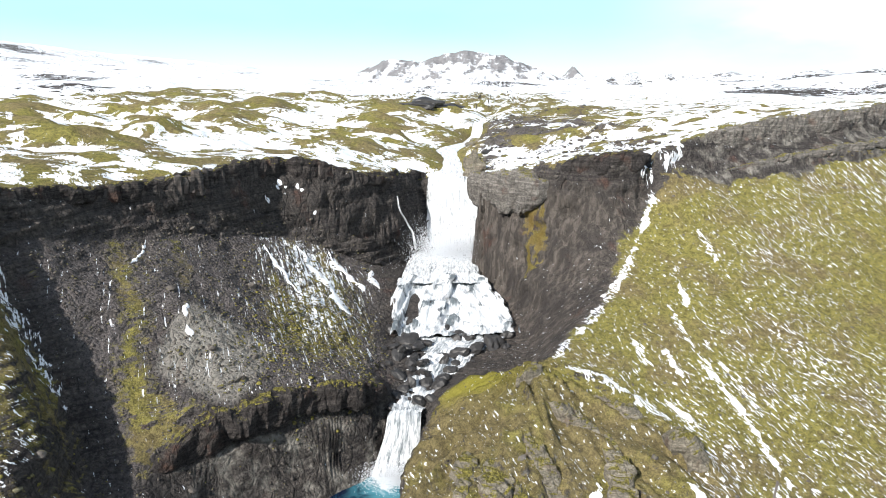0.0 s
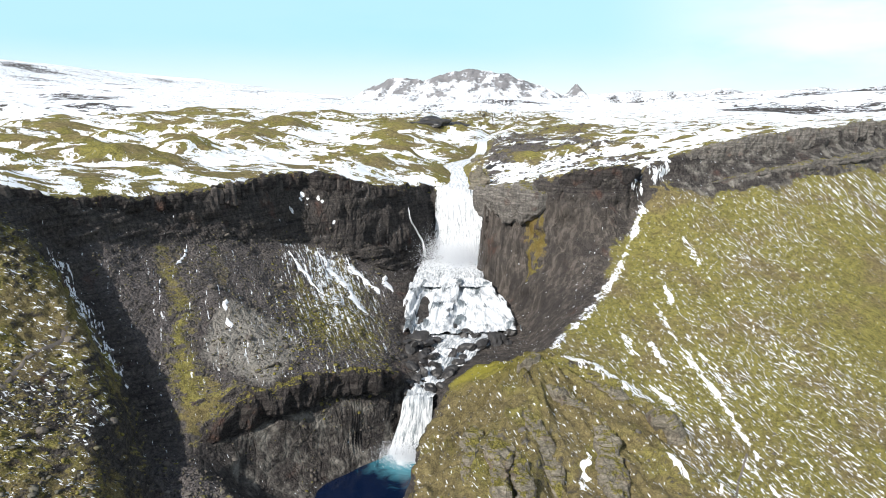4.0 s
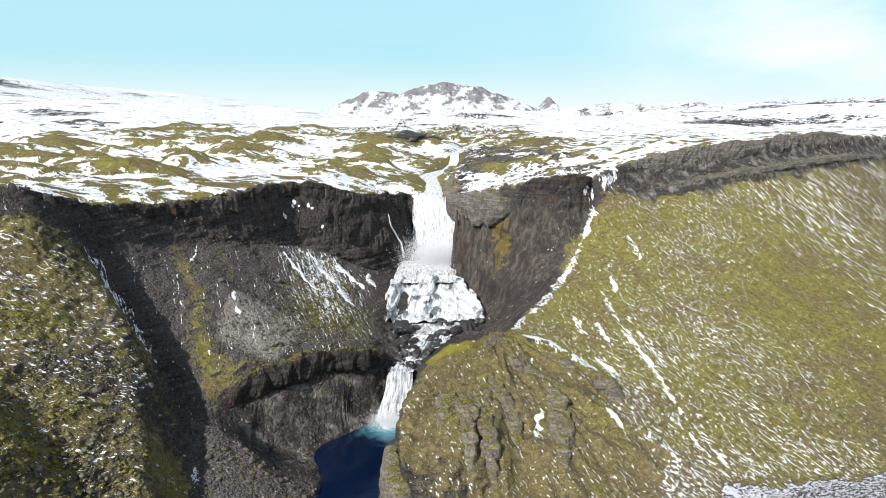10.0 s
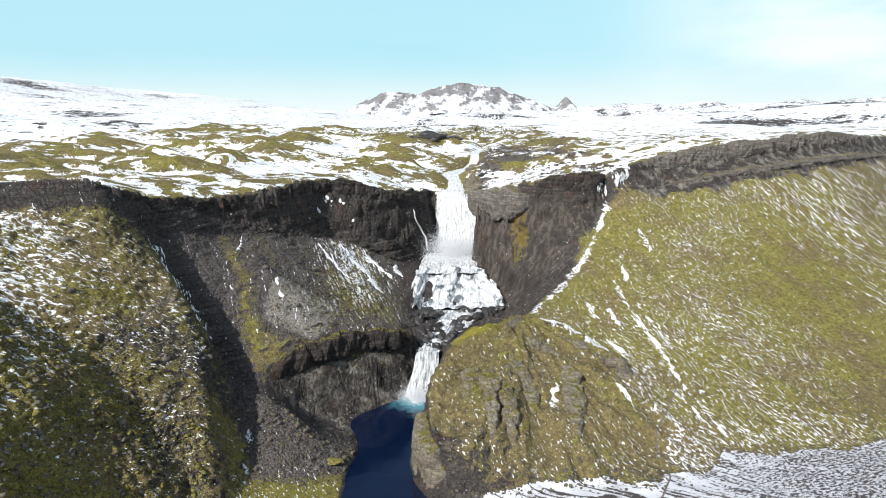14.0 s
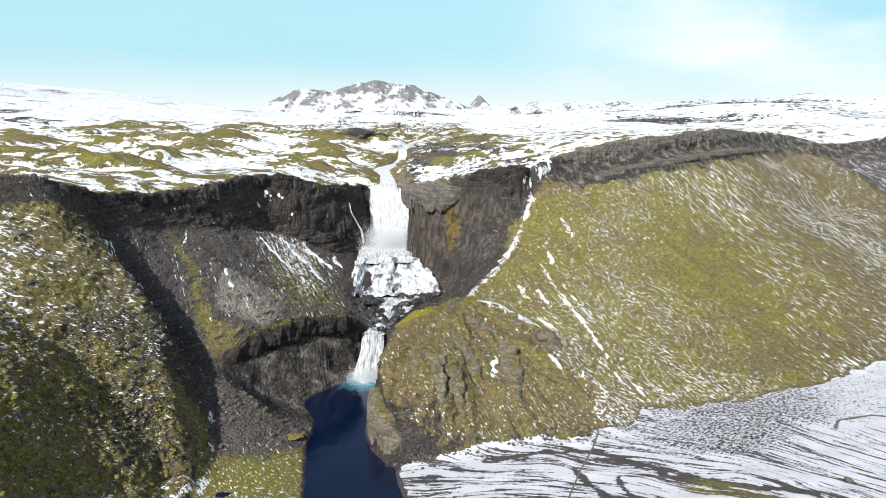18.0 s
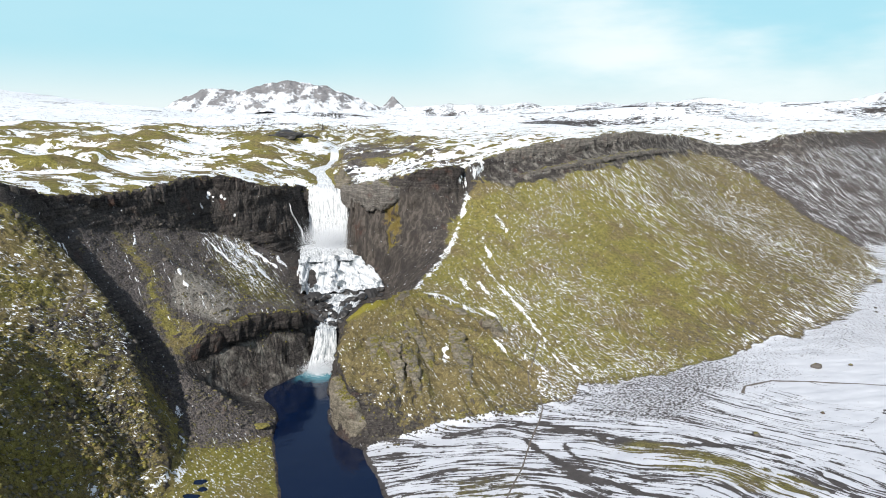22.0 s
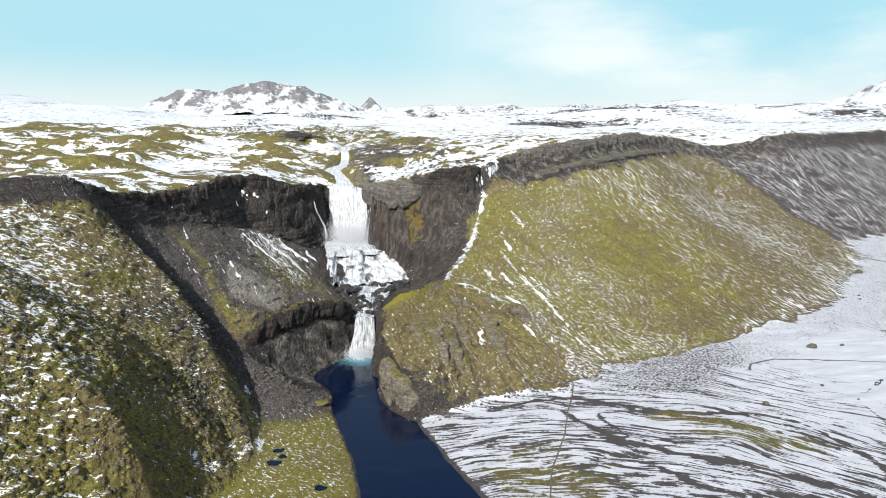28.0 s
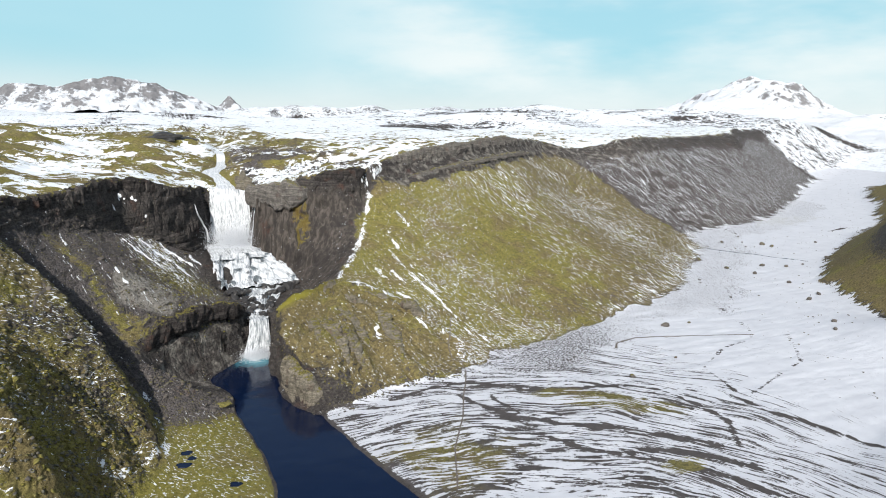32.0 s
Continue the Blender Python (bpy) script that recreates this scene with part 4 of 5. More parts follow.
    snow = snow - 0.05 * m["slope"] * low_east - m["plateau"] * back * (0.42 * mound + 0.20 * knolls) * (1 - 0.7 * smooth(45, 85, gx))
    snow = np.where(out & (m["plateau"] > 0.5), 0.80 - 0.20 * smooth(0.012, 0.09, 1 - n2[..., 2]) - 0.42 * smooth(0.30, 0.75, fbm(gx / 110 + gy / 400, gy / 60, 0 * z, 4, 121)) - 0.25 * smooth(-200, -120, gx) * smooth(0.15, 0.6, fbm(gx / 90, gy / 130, 0 * z, 3, 122)) * smooth(100, 300, gx), snow)
    snow = np.where(m["plain"] > 0.5, 0.57 + 0.26 * smooth(88, 135, gx) - 0.13 * lens - (0.06 + 0.10 * smooth(110, 160, gx)) * speckle - 0.10 * np.exp(-(((gx - 30) / 20) ** 2 + ((gy - 76) / 16) ** 2)), snow)
    snow = snow - 0.5 * stream - 0.30 * m["plateau"] * np.exp(-(line_distance(river_top[3:], gx, gy) / 8.5) ** 2)
    snow = snow - (1.3 - 0.8 * m["ridge"]) * steep2 * near - 1.5 * wet - 0.6 * m["channel"]
    moss = np.where(out & (m["plateau"] > 0.5), 0.2, moss)
    snow = snow + 0.13 * (m["slope"] + 0.7 * m["headland"]) * np.exp(-(line_distance(plain_edge[1:14], gx, gy) / 9) ** 2)
    wander = fbm(gx / 2.4, gy / 2.4, 0 * z, 3, 99)
    for line, wide, most in SNOW_LINES:
        snow = np.maximum(snow, most * np.exp(-((line_distance(line, gx, gy) + 1.1 * wide * wander) / wide) ** 2))
    for line, wide, less in BARE_LINES:
        snow = snow - less * m["plain"] * np.exp(-((line_distance(line, gx, gy) + 1.2 * wide * wander) / wide) ** 2)
    tone = 1.3 * np.exp(-(((gx + 27) / 7.5) ** 4 + ((gy - 144.5) / 8) ** 4)) * m["talus"] + 0.36 * m["headland"]
    tone = tone + 0.40 * smooth(58, 66, gx) * smooth(33, 40, z) * near + 0.40 * smooth(-30, -26, gx) * (1 - smooth(-2, 1, gx)) * smooth(122, 126, gy) * (1 - smooth(153, 156, gy)) * (1 - smooth(13, 16, z))
    moss = np.maximum(moss - 0.7 * tone * m["talus"], 1.15 * ochre)
    scree = (1 - np.clip(tone, 0, 1)) * np.clip(0.9 * rubble + 0.85 * m["talus"] + m["scree"] + 0.4 * m["slope"] + m["beyond"] * 0.6, 0, 1) * (1 - steep2)
    fields = dict(coarse=smooth(80, 130, gx) * m["slope"], along=along, across=across, speckle=speckle, veined=veined, ridge=m["ridge"], brown=brown, moss=moss, snow=snow, scree=scree, streaky=np.clip(m["beyond"] + 0.7 * m["talus"], 0, 1), tone=tone, bright=np.clip(bright, 0, 1), ochre=ochre, plain=m["plain"], plateau=m["plateau"])
    me = mesh_from_grid("ground", p, fields, material=GROUND)
    m.update(rubble=rubble, steep=steep2, moss=moss)
    return tagged(new("ground", me), "canyon land of dark rock, olive moss and old snow", "ground", kind="structure"), p, n2, m


ground, ground_points, ground_normals, ground_zones = build_ground()
from mathutils.bvhtree import BVHTree


def near_tree():
    """For finding the ground near the gorge."""
    p = ground_points
    j = np.where((ground_points[:, p.shape[1] // 2, 1] > 30) & (ground_points[:, p.shape[1] // 2, 1] < 330))[0]
    i = np.where((ground_points[p.shape[0] // 2, :, 0] > -100) & (ground_points[p.shape[0] // 2, :, 0] < 260))[0]
    q = p[j[0]:j[-1], i[0]:i[-1]]
    n = np.arange(q.shape[0] * q.shape[1]).reshape(q.shape[:2])
    faces = np.stack([n[:-1, :-1], n[:-1, 1:], n[1:, 1:], n[1:, :-1]], -1).reshape(-1, 4).tolist()
    return BVHTree.FromPolygons(q.reshape(-1, 3).tolist(), faces)


LAND_TREE = near_tree()


def drop(x, y, top=400):
    """The ground under a place: point and normal."""
    hit, normal, _, _ = LAND_TREE.ray_cast(Vector((x, y, top)), Vector((0, 0, -1)))
    return (hit, normal) if hit else (Vector((x, y, float(height(x, y)))), Vector((0, 0, 1)))


def mountain(label, shape, x, y, nx, ny, material=None):
    gx, gy = np.meshgrid(np.linspace(*x, nx), np.linspace(*y, ny))
    me = mesh_from_grid("mountain", np.stack([gx, gy, shape(gx, gy)], -1), material=material or MOUNTAIN)
    return tagged(new("mountain", me), label, "mountain", kind="structure")


mountain("broad rocky mountain streaked with snow on the horizon", main_mountain, (-900, 640), (2350, 3300), 300, 150)
mountain("small pointed rocky peak beside the broad mountain", small_cone, (150, 700), (3300, 4000), 110, 80)
mountain("snow-covered mountain at the end of the valley", east_mountain, (900, 2300), (700, 1900), 220, 180, WHITE_MOUNTAIN)

# ---- water ----
def curve(line, n):
    """n points along a smooth line through the given ones, by length."""
    p = np.array(line, float)
    s = np.concatenate([[0], np.cumsum(np.linalg.norm(np.diff(p, axis=0), axis=1))])
    t = np.linspace(0, s[-1], n)
    out = np.stack([np.interp(t, s, p[:, k]) for k in range(p.shape[1])], 1)
    for _ in range(2):
        q = np.pad(out, ((1, 1), (0, 0)), mode="edge")
        q = (q[:-2] + 2 * q[1:-1] + q[2:]) / 4
        q[0], q[-1] = out[0], out[-1]
        out = q
    return out


def flow(name, left, right, nu, nv, bow=0.0, chop=0.0, thin=0.0, edge=0.06, seed=0, label="", category="waterfall", parent=None, kind=""):
    """A sheet of running water between a left and a right line."""
    a, b = curve(left, nv), curve(right, nv)
    u = np.linspace(0, 1, nu)[None, :, None]
    p = a[:, None] * (1 - u) + b[:, None] * u
    g = land_normals(p)
    g = g * np.where(g[..., 2:] + 0.001 - 0.3 * g[..., 1:2] < 0, -1, 1)
    p = p + g * (bow * np.sin(np.pi * u)) + g * (chop * fbm(p[..., 0] / 1.3, p[..., 1] / 1.3, p[..., 2] / 3.0, 4, 81 + seed)[..., None])
    length = np.concatenate([[0], np.cumsum(np.linalg.norm(np.diff((a + b) / 2, axis=0), axis=1))])
    width = np.linalg.norm(b - a, axis=1).mean()
    uv = np.stack([np.broadcast_to(u[..., 0] * width, p.shape[:2]) + seed * 7.7, np.broadcast_to(length[:, None], p.shape[:2])], -1)
    side = np.abs(u[..., 0] * 2 - 1) ** 6
    fields = dict(thin=np.broadcast_to(thin + 0.0 * side, p.shape[:2]), edge=np.broadcast_to(edge * side * 6 + (0 * length)[:, None], p.shape[:2]))
    ob = new(name, mesh_from_grid(name, p, fields, uv, WHITE))
    if parent:
        ob.parent = parent
        return ob
    return tagged(ob, label, category, kind=kind)


def pool():
    gx, gy = np.meshgrid(np.linspace(-70, 60, 131), np.linspace(-58, 152, 211))
    d = np.hypot((gx - 1) / 1.0, (gy - 148.5) / 1.3)
    z = WATER + 0.03 * value_noise(gx / 2, gy / 2, 0 * gx, 7) + 0.25 * np.exp(-(d / 3) ** 2)
    me = mesh_from_grid("pool_water", np.stack([gx, gy, z], -1), dict(foam=1.25 * np.exp(-(d / 7.0) ** 1.3)), material=POOL)
    return tagged(new("pool_water", me), "deep dark blue water below the lower waterfall", "water", kind="structure")


pool()
flow("plateau_river", [(8.3, 318, 51.3), (8.3, 305, 50.9), (7.6, 299.5, 47.2), (5.6, 285, 45.8), (-0.6, 273, 45.4), (-2.6, 264, 45), (0.4, 252, 43.6), (0.2, 243, 42), (-1.6, 236.5, 41)],
     [(12, 318, 51.3), (12, 305, 50.9), (11.9, 298.5, 47.2), (11.2, 283, 45.8), (6.5, 270.6, 45.4), (5.8, 263, 45), (8.2, 253, 43.6), (9.6, 243, 42), (11.6, 231.6, 40.2)],
     14, 150, 0.0, 0.10, -0.12, 0.05, 1, "white rushing river on the snowy plateau above the falls", "river", kind="structure")
flow("upper_waterfall", [(-1.8, 237.0, 41.0), (-2.0, 235.6, 40.6), (-2.4, 234.3, 36), (-2.4, 233.6, 28), (-2.8, 232.6, 19.8)],
     [(11.8, 231.8, 40.2), (12.0, 230.4, 39.8), (12.3, 229.0, 35), (12.2, 228.0, 27), (12.6, 227.0, 19.8)], 60, 90, 0.5, 0.18, -0.05, 0.06, 2,
     "wide white waterfall dropping over a dark basalt rim")
cascade = tagged(new("cascade"), "white water spilling in curtains over dark ledges between the falls", "cascade")
flow("pool_sheet", [(-5, 232, 20.3), (-5.6, 214, 20.2), (-5.4, 204, 20), (-5.2, 198.5, 19.7)], [(13, 227, 20.3), (12.8, 214, 20.1), (13.8, 206, 19.6), (15, 202, 19)], 40, 60, 0.0, 0.3, -0.02, 0.05, 3, parent=cascade)


def curtain(left, right, nu, nv, steps, seed):
    """Water draped over uneven rock steps: white where it drops, torn and dark on the ledges."""
    a, b = curve(left, nv), curve(right, nv)
    u = np.linspace(0, 1, nu)[None, :]
    v = np.linspace(0, 1, nv)[:, None]
    wide = np.linalg.norm(b - a, axis=1).mean()
    p = a[:, None] * (1 - u[..., None]) + b[:, None] * u[..., None]
    shift = v * steps + 0.9 * fbm(u * wide / 5.0, 0 * u, 0 * u + seed, 3, 61) + 0.25 * fbm(p[..., 0] / 5, p[..., 1] / 6, 0 * u * v, 2, 62 + seed)
    part = shift - np.floor(shift)
    fall = smooth(0.35, 0.85, part)
    stair = np.clip((np.floor(shift) + fall) / steps, 0, 1)
    top, low = (a[0, 2] + b[0, 2]) / 2, (a[-1, 2] + b[-1, 2]) / 2
    z = (p[..., 2] + (top + (low - top) * stair)) / 2
    lump = ridged(p[..., 0] / 3.6, p[..., 1] / 5, 0 * p[..., 0], 3, 63 + seed)
    p[..., 2] = z + 0.4 + 0.35 * lump + 0.08 * fbm(p[..., 0], p[..., 1] / 2, 0 * p[..., 0], 3, 64)
    torn = np.clip(0.34 * fbm(p[..., 0] / 2.4, p[..., 1] / 3.5, 0 * p[..., 2], 4, 65 + seed) - 0.02 - 0.14 * fall, -0.2, 0.4)
    side = np.abs(u * 2 - 1) ** 5 * (0.6 + 0.9 * value_noise(p[..., 0], p[..., 1] / 2, 0 * p[..., 0], 66))
    length = np.concatenate([[0], np.cumsum(np.linalg.norm(np.diff((a + b) / 2, axis=0), axis=1))])
    uv = np.stack([np.broadcast_to(u * wide, p.shape[:2]) + seed * 5.1, np.broadcast_to(length[:, None], p.shape[:2])], -1)
    ob = new("curtain", mesh_from_grid("curtain", p, dict(thin=torn, edge=0.75 * np.clip(side, 0, 1.2) + np.clip(torn - 0.22, 0, 1) * 1.6), uv, WHITE))
    ob.parent = cascade
    return ob


curtain([(-5.6, 203, 20), (-6.2, 197, 18.8), (-6.2, 191, 16.4), (-5.8, 185, 13.6), (-4.8, 180, 12.7)], [(8, 205, 19.8), (7, 198, 18), (6, 191, 15.4), (5.4, 186, 13.4), (5, 181, 12.6)], 60, 90, 2.2, 4)
curtain([(4.5, 206, 19.9), (4, 200, 18.4), (3.5, 194, 16.4), (3, 187, 13.4), (3, 181.5, 12.6)], [(14.4, 206, 19.4), (17, 200, 17.8), (20, 194, 15.2), (22.6, 188, 13.1), (23, 184.5, 12.6)], 80, 90, 3.2, 5)
flow("river_reach", [(-3.8, 182, 12.6), (-2.8, 172, 12.1), (-1.6, 162, 11.7), (-0.4, 155, 11.4), (-0.2, 150.4, 11.3)],
     [(22, 186, 12.5), (14, 175, 12), (9.5, 164, 11.7), (6.5, 156, 11.4), (5.3, 151.2, 11.2)], 46, 110, 0.0, 0.55, 0.02, 0.08, 8,
     "foaming rapids among black rocks above the lower fall", "river")
flow("lower_waterfall", [(-0.3, 151.0, 11.4), (-0.5, 149.8, 11.1), (-0.9, 148.6, 8), (-2.2, 147.4, 4), (-3.0, 146.6, 1.4)],
     [(5.0, 151.9, 11.3), (5.1, 150.6, 11.0), (5.1, 149.2, 8), (5.2, 148.2, 4), (5.6, 147.2, 1.4)], 40, 60, 0.3, 0.08, 0.02, 0.03, 9,
     "white waterfall dropping from a rock lip into the blue pool")


def spray(centre, spread_by, count, seed, label):
    """Fine drops in the air over the foot of a fall."""
    rng = np.random.default_rng(seed)
    c = np.array(centre) + rng.normal(size=(count, 3)) * np.array(spread_by)
    c[:, 2] = np.maximum(c[:, 2], centre[2] - 1.5)
    corner = np.array([(1, 1, 1), (-1, -1, 1), (-1, 1, -1), (1, -1, -1)]) * 0.5
    size = 0.05 + 0.09 * rng.random((count, 1, 1)) ** 2
    v = (c[:, None] + corner[None] * size).reshape(-1, 3)
    f = (np.array([(0, 1, 2), (0, 3, 1), (0, 2, 3), (1, 3, 2)])[None] + 4 * np.arange(count)[:, None, None]).reshape(-1, 3)
    me = bpy.data.meshes.new("spray")
    me.from_pydata(v.tolist(), [], f.tolist())
    me.materials.append(SNOW)
    return tagged(new("spray", me), label, "spray", kind="stuff")


spray((5, 223, 21.8), (5.2, 4.0, 3.2), 48000, 1, "white spray drifting over the foot of the upper waterfall")
spray((1.4, 145.6, 2.2), (2.9, 1.5, 1.1), 12000, 2, "white spray at the foot of the lower waterfall")


# ---- things: helpers ----
def stone_mesh(name, seed, detail=2, flat=0.75, sharp=0.35, material=None):
    bm = bmesh.new()
    bmesh.ops.create_icosphere(bm, subdivisions=detail, radius=0.5)
    for v in bm.verts:
        p = v.co * 2.2 + Vector((seed * 3.1, seed * 1.7, 0))
        v.co *= 1 + sharp * noise.noise(p) + 0.5 * sharp * noise.noise(p * 2.3)
        v.co.z *= flat
        v.co.x *= 1.15
    me = bpy.data.meshes.new(name)
    bm.to_mesh(me)
    bm.free()
    me.materials.append(material or STONE)
    return me


def places(weight, count, seed, within=None):
    """Spots on the ground, drawn by weight over its grid, with the ground's normal there."""
    rng = np.random.default_rng(seed)
    p = ground_points
    du, dv = p[1:, :-1] - p[:-1, :-1], p[:-1, 1:] - p[:-1, :-1]
    a = np.linalg.norm(np.cross(du, dv), axis=2) * weight[:-1, :-1]
    if within:
        x0, x1, y0, y1 = within
        a = a * ((p[:-1, :-1, 0] > x0) & (p[:-1, :-1, 0] < x1) & (p[:-1, :-1, 1] > y0) & (p[:-1, :-1, 1] < y1))
    c = np.cumsum(a.reshape(-1))
    k = np.searchsorted(c, rng.random(count) * c[-1])
    j, i = np.unravel_index(k, a.shape)
    u, v = rng.random((count, 1)), rng.random((count, 1))
    q = p[j, i] * (1 - u) * (1 - v) + p[j, i + 1] * u * (1 - v) + p[j + 1, i] * (1 - u) * v + p[j + 1, i + 1] * u * v
    return q, ground_normals[j, i], rng


def joined_stones(name, spots, sizes, bases, seed, label, category, flat_to_ground=0.5, material=None):
    """Very many small stones in one mesh."""
    q, normals, rng = spots
    verts, faces, start = [], [], 0
    shapes = []
    for b in bases:
        shapes.append((np.array([v.co[:] for v in b.vertices]), np.array([f.vertices[:] for f in b.polygons])))
    for k in range(len(q)):
        co, tri = shapes[k % len(shapes)]
        turn = rng.random() * 6.283
        c, s = math.cos(turn), math.sin(turn)
        n = normals[k] * flat_to_ground + np.array([0, 0, 1 - flat_to_ground])
        n = n / np.linalg.norm(n)
        side = np.cross(n, (c, s, 0.0))
        side = side / np.linalg.norm(side)
        ahead = np.cross(side, n)
        size = sizes[k] * np.array([1, 0.7 + 0.6 * rng.random(), 0.7 + 0.5 * rng.random()])
        verts.append(q[k] + (co[:, :1] * size[0]) * side + (co[:, 1:2] * size[1]) * ahead + (co[:, 2:] * size[2] + 0.12 * sizes[k]) * n)
        faces.append(tri + start)
        start += len(co)
    verts, faces = np.vstack(verts), np.vstack(faces)
    me = bpy.data.meshes.new(name)
    me.vertices.add(len(verts))
    me.vertices.foreach_set("co", verts.astype(np.float32).reshape(-1))
    me.loops.add(faces.size)
    me.loops.foreach_set("vertex_index", faces.astype(np.int32).reshape(-1))
    me.polygons.add(len(faces))
    me.polygons.foreach_set("loop_start", (np.arange(len(faces)) * 3).astype(np.int32))
    me.update(calc_edges=True)
    me.materials.append(material or STONE)
    return tagged(new(name, me), label, category, kind="stuff")


def single_stones(name, spots, sizes, bases, label, category, group):
    q, normals, rng = spots
    for k in range(len(q)):
        ob = new(name, bases[k % len(bases)])
        s = sizes[k]
        ob.matrix_world = Matrix.LocRotScale(Vector(q[k]) + Vector((0, 0, 0.16 * s)), Euler((rng.random() * 0.5, rng.random() * 0.5, rng.random() * 6.28)),
                                             Vector((s, s * (0.75 + 0.5 * rng.random()), s * (0.7 + 0.5 * rng.random()))))
        tagged(ob, label, category, group)


def sizes_for(count, low, high, seed, power=3.0):
    r = np.random.default_rng(seed).random(count)
    return low + (high - low) * r ** power


def ribbon(name, line, wide, material, label, category, lift=0.10, ragged=0.35, seed=0, kind="", step=0.5, taper=True, group=""):
    """A strip that lies on the ground along a line: thicker in the middle, its rims sunk in."""
    p = dense([(a[0], a[1]) for a in line], step)
    n = len(p)
    d = np.gradient(p, axis=0)
    d = d / np.maximum(np.linalg.norm(d, axis=1, keepdims=True), 1e-6)
    side = np.stack([-d[:, 1], d[:, 0]], 1)
    k = np.arange(n)
    p = p + side * (ragged * wide * value_noise(k / 5.0, 0.0 * k, 0.0 * k + seed, 91))[:, None]
    w = wide * (1 + ragged * 1.6 * value_noise(k / 2.3, 0.0 * k + 3, 0.0 * k + seed, 92))
    if taper:
        w = w * np.clip(np.minimum(k + 0.35, n - 1 - k + 0.35) / max(2.0, 0.18 * n), 0.15, 1)
    rows = np.zeros((n, 5, 3))
    for a in range(n):
        for b, (off, up) in enumerate(((-1, -0.06), (-0.55, 0.8), (0, 1), (0.55, 0.8), (1, -0.06))):
            q = p[a] + side[a] * off * w[a] / 2
            hit, _ = drop(q[0], q[1])
            rows[a, b] = (hit.x, hit.y, hit.z + lift * up)
    return tagged(new(name, mesh_from_grid(name, rows, material=material)), label, category, group, kind)


def slab_material():
    n = Nodes("mossy_slabs")
    geo = n.node("ShaderNodeNewGeometry")
    grain = n.noise(0.5, 6, 0.75)
    stone = n.mix(n.step(grain, 0.3, 0.7), rgb(0.042, 0.040, 0.034), rgb(0.18, 0.17, 0.138))
    moss = n.mix(n.step(grain, 0.3, 0.7), rgb(0.072, 0.064, 0.018), rgb(0.25, 0.222, 0.06))
    return n.finish(n.mix(n.step(geo.outputs["Random Per Island"], 0.3, 0.7), stone, moss), 0.95, n.bump(grain, 0.08, 0.8))


def wet_rock_material():
    n = Nodes("wet_black_rock")
    grain = n.noise(0.5, 6, 0.7)
    return n.finish(n.mix(grain, rgb(0.010, 0.010, 0.011), rgb(0.055, 0.052, 0.050)), n.step(grain, 0.3, 0.7, 0.25, 0.7), n.bump(n.noise(0.3, 5, 0.7), 0.1, 0.8), gloss=0.5)


SLABROCK, WETROCK = slab_material(), wet_rock_material()
STONES = [stone_mesh("stone", k, 2) for k in range(7)]
BLACKS = [stone_mesh("wet_stone", k + 60, 2, 0.6, 0.45, WETROCK) for k in range(6)]
PEBBLES = [stone_mesh("pebble", k + 20, 1, 0.7, 0.45) for k in range(6)]
SLABS = [stone_mesh("slab", k + 40, 1, 0.2, 1.1, SLABROCK) for k in range(9)]
Z = ground_zones
dry = np.clip(1 - 4 * (1 - smooth(WATER + 0.1, WATER + 0.6, ground_points[..., 2])), 0, 1)


# ---- columns and blocks that stand out of the cliffs ----
def column_mesh(seed, material):
    """An upright rough prism of jointed basalt, one unit across and one high."""
    rng = random.Random(seed)
    bm = bmesh.new()
    sides = rng.choice((5, 6, 6, 7))
    rings = []
    for level in range(5):
        lean = (rng.uniform(-0.05, 0.05), rng.uniform(-0.05, 0.05))
        grow = 1.0 if level < 4 else 0.78
        rings.append([bm.verts.new((lean[0] + 0.5 * grow * rng.uniform(0.82, 1.12) * math.cos(2 * math.pi * k / sides), lean[1] + 0.5 * grow * rng.uniform(0.82, 1.12) * math.sin(2 * math.pi * k / sides),
                                    level / 4 + (rng.uniform(-0.05, 0.05) if level else 0))) for k in range(sides)])
    for a, b in zip(rings[:-1], rings[1:]):
        for k in range(sides):
            bm.faces.new((a[k - 1], a[k], b[k], b[k - 1]))
    bm.faces.new(rings[-1])
    bm.faces.new(rings[0][::-1])
    me = bpy.data.meshes.new("rock_column")
    bm.to_mesh(me)
    bm.free()
    me.materials.append(material)
    return me


def cliff_material():
    n = Nodes("jointed_basalt")
    info = n.node("ShaderNodeObjectInfo")
    colour, grain, joint = rock_colour(n)
    colour = n.mix(n.math("MULTIPLY", info.outputs["Random"], 0.35), colour, rgb(0.10, 0.088, 0.08))
    return n.finish(colour, 0.93, n.bump(n.noise(0.3, 6, 0.75), 0.16, 0.9))


CLIFF = cliff_material()
COLUMNS = [column_mesh(k, CLIFF) for k in range(9)]


def colonnade(line, inward, depth, tall, gap, seed):
    """Columns along a rim, set into the face below it."""
    rng = random.Random(seed)
    p = dense(line, gap)
    for k in range(len(p)):
        d = p[min(k + 1, len(p) - 1)] - p[max(k - 1, 0)]
        side = Vector((d[1], -d[0], 0)).normalized()
        w, h = rng.uniform(1.1, 2.6), rng.uniform(*tall)
        ob = new("rock_column", rng.choice(COLUMNS))
        ob.parent = ground
        at = Vector(p[k]) + side * (inward + rng.uniform(-0.5, 0.5))
        ob.matrix_world = Matrix.LocRotScale(at - Vector((0, 0, depth + h + rng.uniform(-0.6, 0.5))), Euler((rng.uniform(-0.06, 0.06), rng.uniform(-0.06, 0.06), rng.uniform(0, 6.28))), Vector((w, w, h)))


